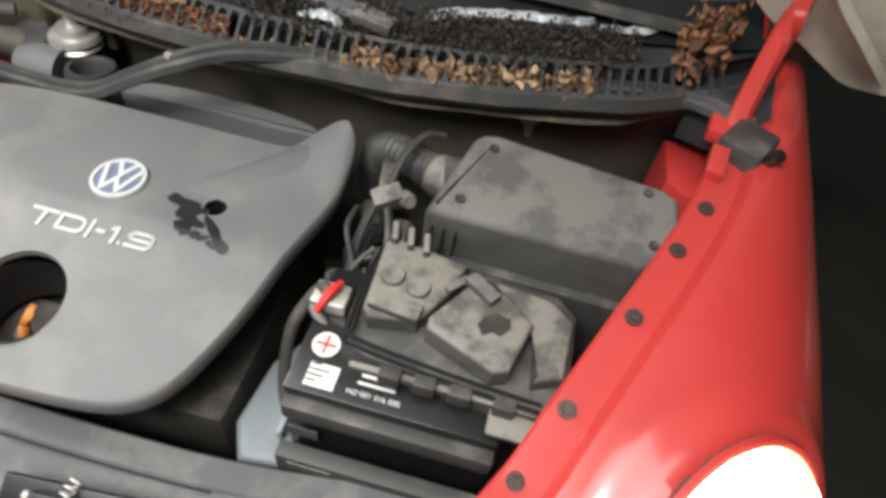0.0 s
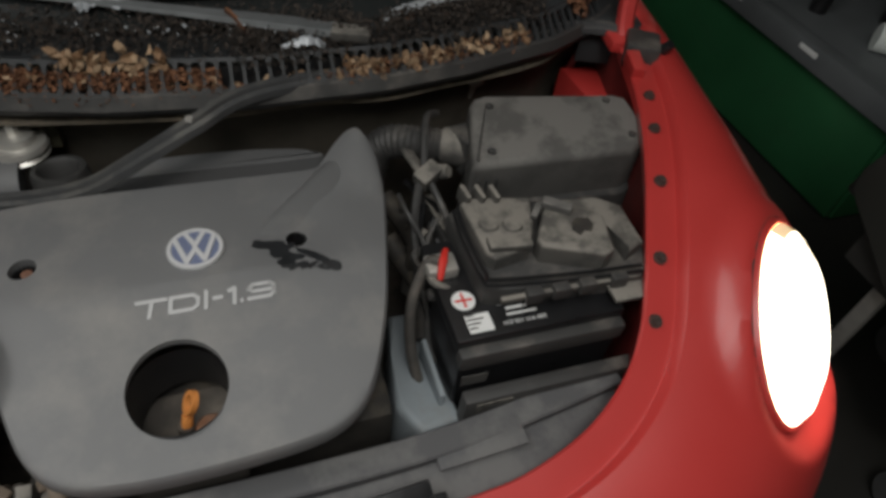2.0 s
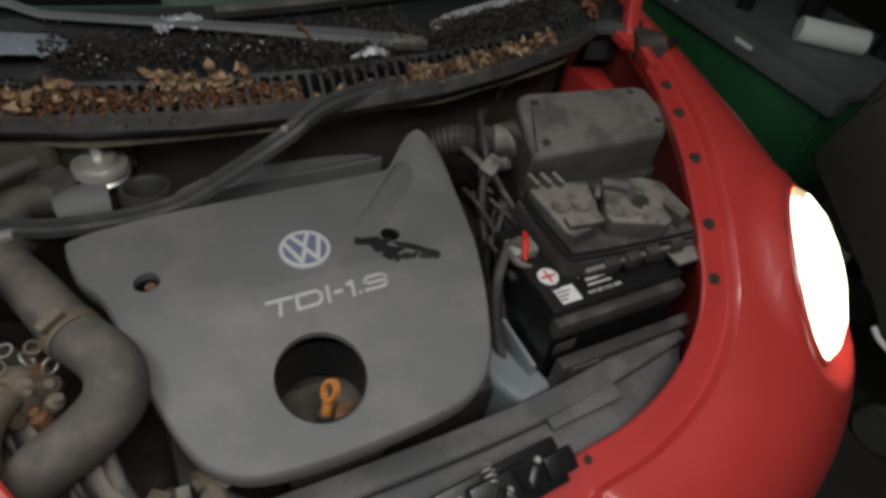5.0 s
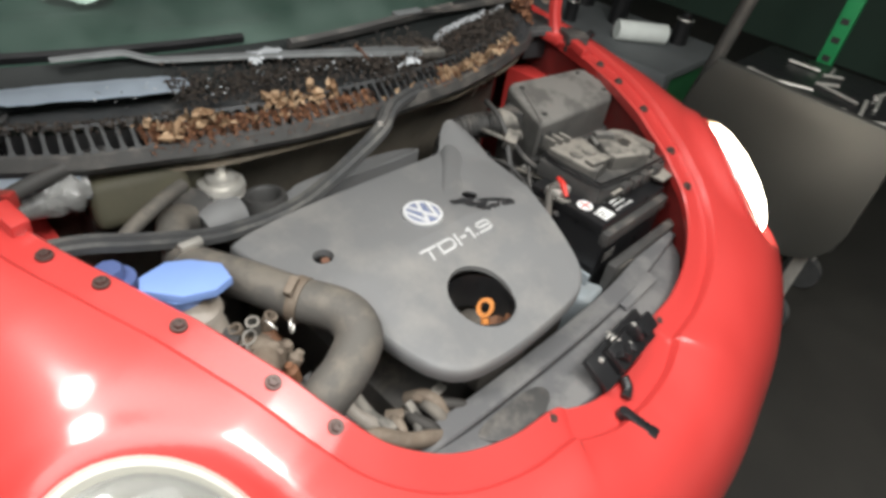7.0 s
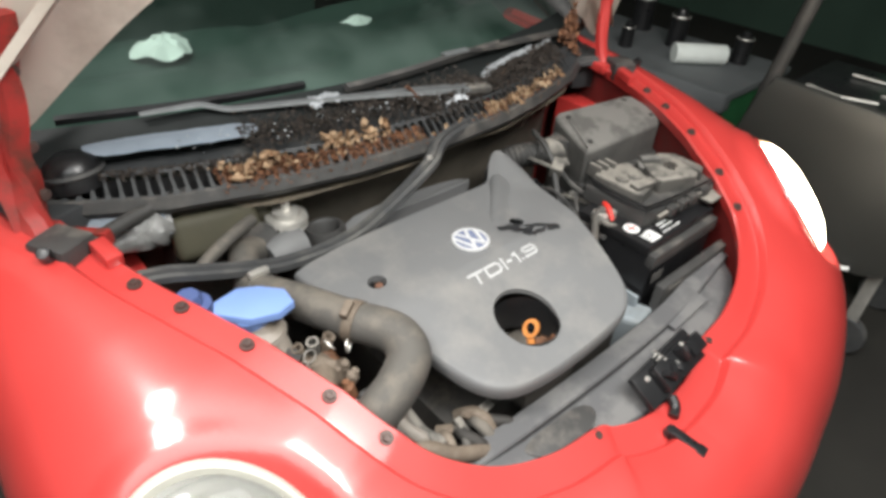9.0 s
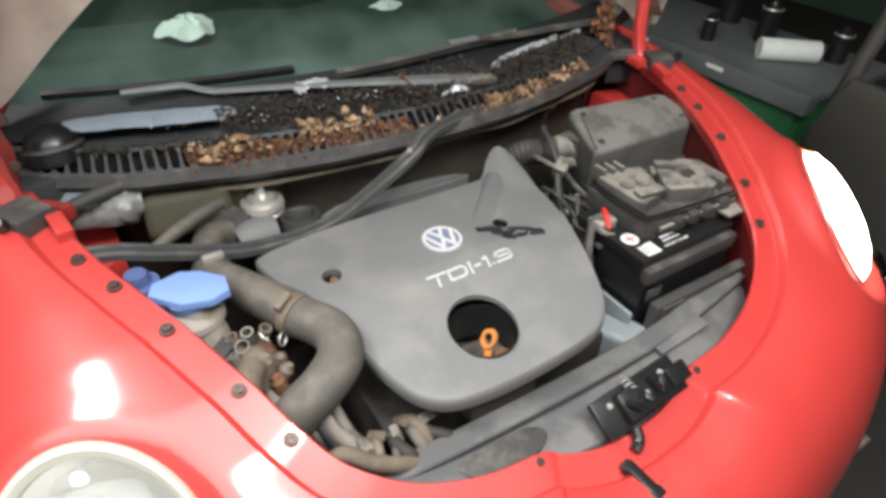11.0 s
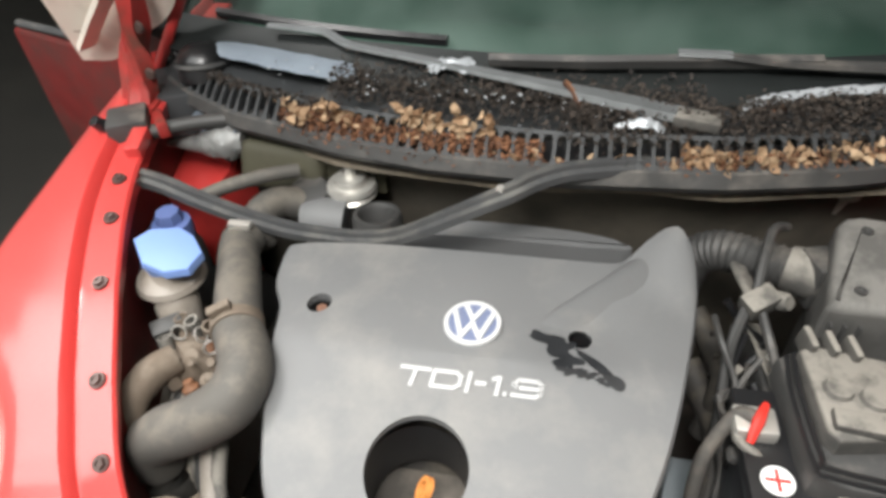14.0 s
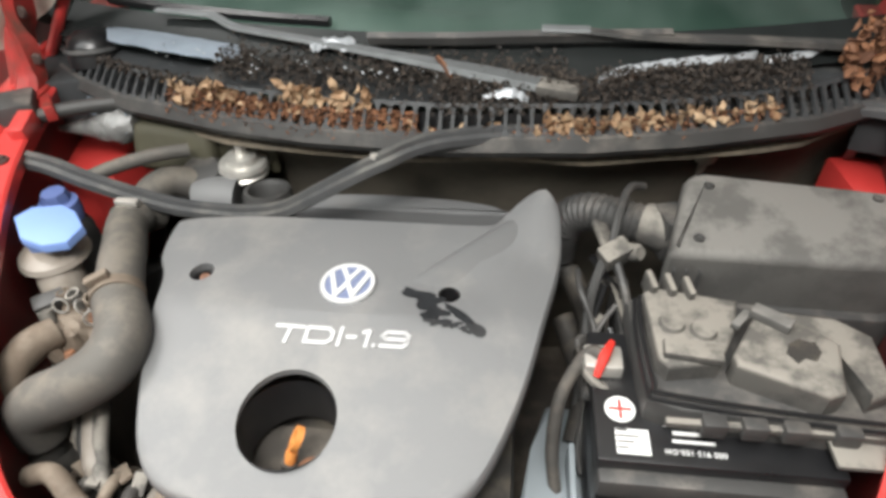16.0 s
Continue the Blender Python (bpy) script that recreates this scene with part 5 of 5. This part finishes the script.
strut = thing("gas_strut", "red bonnet gas strut with a black ball end", "gas strut")
part("cylinder", tube([(-0.742, 0.49, 0.985), (-0.70, 0.49, 1.045), (-0.63, 0.493, 1.148)], 0.010, 12, 4), RED, strut, "glossy red strut tube")
part("rod", tube([(-0.63, 0.493, 1.148), (-0.60, 0.496, 1.19), (-0.566, 0.50, 1.242)], 0.006, 8, 4), RUST_RED, strut, "thin dull rod")
part("ball_end", lathe([(0.0, 0.03), (0.018, 0.022), (0.024, 0.0), (0.018, -0.025), (0.0, -0.03)], pose(-0.563, 0.50, 1.25, 0, 30, 0), 16), BLACK, strut, "black rubber ball end")

# ---- foil strips of peeling film at the foot of the glass ----
SHEET = mat("pale_blue_grey_sheet", (0.25, 0.29, 0.34), 0.3, 0.1, 0.3, 12, 0.2)
FILM = mat("white_peeling_film", (0.36, 0.38, 0.4), 0.35, 0.2, 0.25, 40, 0.4)


def ragged(points, w, seed, lift=0.004, torn=1.0):
    r = random.Random(seed)
    pts = spline(points, 8)
    rows = []
    for i, p in enumerate(pts):
        e = w * (1 + torn * (r.random() - 0.5)) * min(1, 0.3 + min(i, len(pts) - 1 - i) / 4)
        rows.append([p + Vector((0, -e, -0.003)), p + Vector((0, -e * 0.3, lift * r.random() + 0.002)), p + Vector((0, e * 0.3, lift * r.random() + 0.003)), p + Vector((0, e, 0))])
    return grid(rows)[0]


for i, (pts, w) in enumerate((([(0.215, 0.352, 1.024), (0.225, 0.362, 1.03), (0.26, 0.38, 1.034), (0.33, 0.398, 1.038), (0.40, 0.41, 1.04), (0.45, 0.424, 1.04)], 0.009), ([(0.46, 0.42, 1.035), (0.5, 0.43, 1.037), (0.55, 0.447, 1.043)], 0.008), ([(-0.22, 0.39, 1.052), (-0.19, 0.398, 1.058), (-0.15, 0.395, 1.056)], 0.02), ([(0.05, 0.30, 1.02), (0.09, 0.305, 1.03), (0.115, 0.30, 1.02)], 0.008))):
    solo("peeling_film", ragged(pts, w, 10 + i), FILM, "torn pale film scrap at the foot of the windscreen", "film scrap", "film scraps")
solo("plastic_sheet", ragged([(-0.60, 0.468, 1.04), (-0.52, 0.438, 1.043), (-0.43, 0.41, 1.043), (-0.33, 0.39, 1.04)], 0.03, 31, 0.002, 0.15), SHEET, "pale blue-grey plastic sheet below the windscreen", "plastic sheet")

corner = grid([[Vector((x, cowl_y(x) - 0.002 - 0.02 * f, 0.955 - 0.03 * f * (1 + 2.5 * (x + 0.52)))) for f in (0, 0.4, 0.8, 1.0)] for x in (-0.665 + 0.012 * k for k in range(12))])[0]
bmesh.ops.solidify(corner, geom=corner.faces[:], thickness=0.003)
part("corner_panel", corner, SHEET, cowl, "pale grey corner of the cowl")

# ---- dead leaves and soil on the cowl ----
def leaf_mat(name, a, b):
    m = mat(name, a, 0.8, 0, 0.3, 60, 0.2)
    nt = m.node_tree
    g = nt.nodes.new("ShaderNodeNewGeometry")
    mx = nt.nodes.new("ShaderNodeMix")
    mx.data_type = "RGBA"
    mx.inputs[6].default_value, mx.inputs[7].default_value = (*a, 1), (*b, 1)
    nt.links.new(g.outputs["Random Per Island"], mx.inputs[0])
    nt.links.new(mx.outputs[2], nt.nodes["Principled BSDF"].inputs["Base Color"])
    return m


LEAF = leaf_mat("dry_brown_leaves", (0.07, 0.028, 0.014), (0.29, 0.135, 0.068))
PALE_LEAF = leaf_mat("pale_dry_leaves", (0.20, 0.11, 0.055), (0.46, 0.33, 0.21))
SOIL = leaf_mat("dark_leaf_soil", (0.012, 0.01, 0.009), (0.06, 0.045, 0.035))


def litter(spots, seed, lo, hi, upright=0.5, curl=0.5):
    """Curled leaf scraps: (x, y, z, spread x, spread y, heap, count) for each spot."""
    r = random.Random(seed)
    verts, faces = [], []
    for cx, cy, cz, sx, sy, hz, n in spots:
        for _ in range(n):
            u, v = r.uniform(-1, 1), r.gauss(0, 0.5)
            x = cx + sx * u
            y = cy + sy * v + cowl_y(x) - cowl_y(cx)
            z = cz + hz * r.random() * max(0.1, 1 - abs(v)) + 0.5 * (y - cowl_y(x)) * 0.9
            s = r.uniform(lo, hi)
            m = Matrix.LocRotScale((x, y, z), Euler((r.uniform(-1, 1) * 2.4 * upright, r.uniform(-1, 1) * 2.0 * upright, r.uniform(0, 6.28))), (s, s * r.uniform(0.45, 0.9), s))
            c = curl * r.uniform(-1, 1)
            b = len(verts)
            for p in ((-1, 0, c), (-0.35, -0.8, 0.3 * c), (0.5, -0.7, 0), (1.1, 0, 0.6 * c), (0.4, 0.75, 0.1), (-0.4, 0.7, 0.2), (0, 0, -0.3 - 0.3 * abs(c))):
                verts.append(m @ Vector(p))
            faces += [(b + i, b + (i + 1) % 6, b + 6) for i in range(6)]
    me = bpy.data.meshes.new("litter")
    me.from_pydata([tuple(v) for v in verts], [], faces)
    bm = bmesh.new()
    bm.from_mesh(me)
    bpy.data.meshes.remove(me)
    return bm


def bed(name, bm, material, label, category):
    me = bpy.data.meshes.new(name)
    bm.to_mesh(me)
    bm.free()
    me.materials.append(material)
    return tagged(new(name, me), label, category, kind="stuff")


bed("brown_leaf_litter", litter([(-0.24, 0.287, 0.985, 0.20, 0.021, 0.017, 2300), (-0.36, 0.31, 0.99, 0.08, 0.018, 0.018, 520), (-0.02, 0.258, 0.982, 0.12, 0.007, 0.006, 220), (0.31, 0.296, 0.985, 0.17, 0.014, 0.013, 850), (0.16, 0.268, 0.984, 0.05, 0.01, 0.008, 140)], 3, 0.0014, 0.0046), LEAF, "crumbled brown leaf litter on the cowl slots", "leaf litter")
bed("pale_leaf_litter", litter([(-0.18, 0.292, 1.002, 0.07, 0.010, 0.026, 58), (-0.38, 0.315, 1.003, 0.05, 0.016, 0.02, 22), (-0.30, 0.30, 0.997, 0.09, 0.015, 0.016, 20), (0.31, 0.297, 0.99, 0.17, 0.012, 0.014, 95), (0.15, 0.268, 0.986, 0.05, 0.008, 0.008, 14), (-0.42, 0.325, 1.0, 0.04, 0.015, 0.012, 9), (-0.02, 0.26, 0.985, 0.12, 0.008, 0.008, 8)], 5, 0.005, 0.0135, 0.75, 0.9), PALE_LEAF, "curled pale tan leaves heaped on the cowl", "leaves")
bed("cowl_soil", litter([(-0.1, 0.335, 1.0, 0.27, 0.04, 0.009, 2700), (0.25, 0.327, 1.0, 0.27, 0.035, 0.016, 2600), (0.35, 0.352, 1.01, 0.14, 0.02, 0.018, 900), (-0.48, 0.362, 0.998, 0.12, 0.012, 0.008, 420)], 7, 0.002, 0.0048, 0.5, 0.3), SOIL, "dark crumbly leaf soil below the windscreen", "soil")
bed("white_flecks", litter([(-0.22, 0.33, 1.008, 0.26, 0.03, 0.01, 60), (0.05, 0.315, 1.006, 0.14, 0.03, 0.01, 22)], 9, 0.0018, 0.004, 0.5, 0.3), FILM, "small pale flecks in the leaf soil", "debris")
bed("dry_plant_clump", litter([(0.61, 0.43, 1.0, 0.04, 0.03, 0.11, 170)], 11, 0.005, 0.012, 1.0, 0.9), LEAF, "dry brown plant clump beside the bonnet hinge", "dry leaves")
for i, pts in enumerate(([(0.005, 0.33, 1.03), (-0.008, 0.34, 1.05), (-0.02, 0.345, 1.062)], [(0.25, 0.33, 1.03), (0.256, 0.338, 1.04), (0.266, 0.34, 1.042)])):
    solo("twig", tube(pts, 0.004, 6, 3), LEAF, "short brown twig standing in the leaf soil", "twig", "twigs")

# ---- workbench, roll and trolley beside the car ----
GREENM = mat("green_bench_paint", (0.02, 0.11, 0.04), 0.5, 0, 0.3, 4, 0.1, dust=(0.03, 0.05, 0.03), dust_amount=0.3)
GREYM = mat("grey_bench_edge", (0.14, 0.15, 0.155), 0.5, 0.2, 0.2, 8, 0.1)
DGREY = mat("dark_grey_trolley_paint", (0.036, 0.036, 0.033), 0.45, 0, 0.2, 5, 0.05)
bench = thing("workbench", "low green workbench with a dark grey edge rail", "workbench", at=(0, 0, 0))
part("top", box(2.06, 2.75, 0.55, 3.2, 0.46, 0.50, 0.006), GREYM, bench, "grey bench top")
part("edge_rail", box(2.0, 2.075, 0.53, 3.2, 0.43, 0.515, 0.006), GREYM, bench, "grey edge rail")
part("front_panel", box(2.04, 2.06, 0.58, 3.2, 0.02, 0.44, 0.003), GREENM, bench, "green front panel")
part("end_panel", box(2.06, 2.72, 0.57, 0.59, 0.02, 0.46, 0.003), GREENM, bench, "green end panel")
for y in (0.95, 1.4, 1.9):
    part("pale_strip", box(1.994, 2.0, y, y + 0.09, 0.478, 0.496, 0.001), WHITE, bench, "short white strip")
for y in (0.62, 3.1):
    part("leg", box(2.08, 2.13, y - 0.02, y + 0.03, 0.0, 0.46, 0.003), GREENM, bench)
roll = thing("paper_roll", "white paper towel roll lying on the workbench", "paper roll")
rm = Matrix.Translation((2.34, 0.87, 0.55)) @ Vector((0.757, -0.653, 0)).to_track_quat("Z", "Y").to_matrix().to_4x4() @ Matrix.Diagonal((0.84, 0.84, 0.95, 1))
part("paper", lathe([(0.02, -0.14), (0.058, -0.14), (0.06, -0.137), (0.06, 0.137), (0.058, 0.14), (0.02, 0.14)], rm, 32), PAPER, roll, "white paper")
part("core", lathe([(0.021, -0.139), (0.018, -0.139), (0.018, 0.139), (0.021, 0.139)], rm, 20), TAN, roll, "brown card core")
for i, (x, y, hh, rr) in enumerate(((2.25, 1.25, 0.13, 0.035), (2.5, 1.1, 0.2, 0.05), (2.55, 0.75, 0.16, 0.045), (2.62, 1.4, 0.22, 0.06))):
    can = thing("spray_can", "dark glossy can standing on the workbench", "can", group="cans on the bench")
    part("body", lathe([(0.0, 0.0), (rr, 0.0), (rr, hh * 0.8), (rr * 0.5, hh * 0.92), (rr * 0.45, hh), (0.0, hh)], Matrix.Translation((x, y, 0.5)), 20), BLACK_GLOSS, can)
    part("rim", lathe([(rr * 1.0, hh * 0.78), (rr * 1.03, hh * 0.8), (rr * 1.0, hh * 0.82)], Matrix.Translation((x, y, 0.5)), 20), METAL, can)
trolley = thing("tool_trolley", "dark grey metal tool trolley with a rounded side panel", "tool trolley")
out = [(-0.46, 0.50), (-0.45, 0.43), (-0.41, 0.37), (-0.34, 0.338), (-0.27, 0.33), (-0.22, 0.35), (-0.16, 0.42), (0.16, 0.60), (0.195, 0.63), (0.2, 0.68), (0.165, 0.80), (0.14, 0.862), (-0.46, 0.845)]
b = prism([(y, z) for y, z in out], 0, 0.03, 0.006, 2)
b.transform(Matrix(((0, 0, -1, 1.385), (1, 0, 0, 0), (0, 1, 0, 0), (0, 0, 0, 1))))
part("side_panel", b, DGREY, trolley, "dark grey rounded side panel")
part("cabinet", box(1.39, 1.85, -0.44, 0.12, 0.45, 0.80, 0.01), BLACK, trolley, "black cabinet body")
part("top_tray", box(1.39, 1.88, -0.45, 0.13, 0.795, 0.825, 0.008), BLACK_GLOSS, trolley, "glossy black top tray")
part("frame_post", tube([(1.40, 0.20, 0.60), (1.40, 0.165, 0.8), (1.40, 0.12, 1.15)], 0.024, 10, 3), BLACK, trolley, "black frame post")
part("handle", tube([(1.345, -0.20, 0.365), (1.335, -0.23, 0.355), (1.335, -0.28, 0.35), (1.345, -0.31, 0.355)], 0.008, 8, 4), WHITE, trolley, "pale pull handle")
for y in (-0.38, 0.0):
    for x in (1.42, 1.80):
        part("castor", lathe([(0.0, -0.02), (0.07, -0.02), (0.075, 0.0), (0.07, 0.02), (0.0, 0.02)], Matrix.Translation((x, y, 0.075)) @ Matrix.Rotation(math.pi / 2, 4, "Y"), 20), RUBBER, trolley)
        part("castor_leg", box(x - 0.012, x + 0.012, y - 0.02, y + 0.02, 0.07, 0.46, 0.003), METAL, trolley)
r = random.Random(21)
for i in range(14):
    x, y = r.uniform(1.42, 1.82), r.uniform(-0.4, 0.05)
    a = r.uniform(0, 3.14)
    w = thing("socket_tool", "small shiny steel tool on the trolley", "tool", group="tools on the trolley")
    L = r.uniform(0.03, 0.08)
    part("shaft", tube([(x - L * math.cos(a), y - L * math.sin(a), 0.832), (x + L * math.cos(a), y + L * math.sin(a), 0.832)], r.uniform(0.004, 0.008), 8, 1, smooth=False), METAL, w)
rack = thing("green_rack", "bright green slotted steel rack post", "rack")
GREENB = mat("bright_green_steel", (0.03, 0.36, 0.12), 0.45, 0, 0.15, 8, 0.05)
part("post", box(3.2, 3.25, 0.13, 0.21, 0.0, 1.5, 0.004), GREENB, rack)
for k in range(6):
    part("slot", box(3.195, 3.2, 0.15, 0.19, 0.2 + 0.1 * k, 0.23 + 0.1 * k, 0), BLACK, rack)

# ---- raised bonnet with its cut-out rear edge, and the door ----
TILT_B = radians(62)


def raised(x, s, off=0.0):
    """A place on the raised bonnet: s along it from the line of its rear corners."""
    return Vector((x, 0.52 - s * math.cos(TILT_B) - off * math.sin(TILT_B), 1.03 + s * math.sin(TILT_B) - off * math.cos(TILT_B)))


ARC = [(0.0, 0.44), (0.25, 0.41), (0.40, 0.35), (0.49, 0.28), (0.57, 0.195), (0.62, 0.135), (0.66, 0.088), (0.70, 0.055), (0.75, 0.025), (0.80, -0.012), (0.86, -0.05), (0.93, -0.055)]
arc = spline([(x, s, 0) for x, s in ARC], 4)
rows = []
for a in arc:
    top = 0.95 - 0.30 * (a.x / 0.93) ** 2
    side_x = a.x * 0.97
    inner = [raised(a.x + (side_x - a.x) * f, a.y + (top - a.y) * f, 0.02 - 0.05 * math.sin(f * 3.14)) for f in (0, 0.04, 0.2, 0.4, 0.6, 0.8, 1.0)]
    outer = [raised(a.x + (side_x - a.x) * f, a.y + (top - a.y) * f, -0.01 - 0.06 * math.sin(f * 3.14)) for f in (1.0, 0.7, 0.4, 0.1, 0.0)]
    rows.append(inner + outer)
mirrored = [[Vector((-p.x, p.y, p.z)) for p in row] for row in rows[:0:-1]]
bonnet = part("bonnet", grid(mirrored + rows, closed_u=True)[0], UNDER, car, "raised bonnet with a dirty cream underside")
for side in (1, -1):
    rail = [raised(x * side, s, 0.03) for x, s in ((0.88, 0.0), (0.80, 0.08), (0.72, 0.16), (0.65, 0.26), (0.58, 0.36), (0.50, 0.46))]
    part("stiffener", tube(rail, 0.014, n=5, profile=[(-1.2, -0.4), (-0.8, 0.6), (0.8, 0.6), (1.2, -0.4)]), UNDER, bonnet, "pressed cream stiffener")
    part("rust_spot", lathe([(0.0, 0.0), (0.02, 0.0)], Matrix.Translation(raised(0.86 * side, 0.03, 0.022)) @ Matrix.Rotation(TILT_B + math.pi / 2, 4, "X"), 14), RUST, bonnet)
# Door added for a dark red shape, its shade painted into the colour.
b = prism([(-0.88, 0.80), (-1.62, 1.07), (-1.60, 1.11), (-0.88, 0.85)], 0.32, 0.80, 0.02, 3)
door = part("open_door", b, RED_DIM, car, "added red front door standing open, shade put into its colour")
part("door_seal", tube([(-0.88, 0.81, 0.81), (-1.25, 0.95, 0.815), (-1.6, 1.08, 0.805)], 0.012, 8, 4), RUBBER, door)
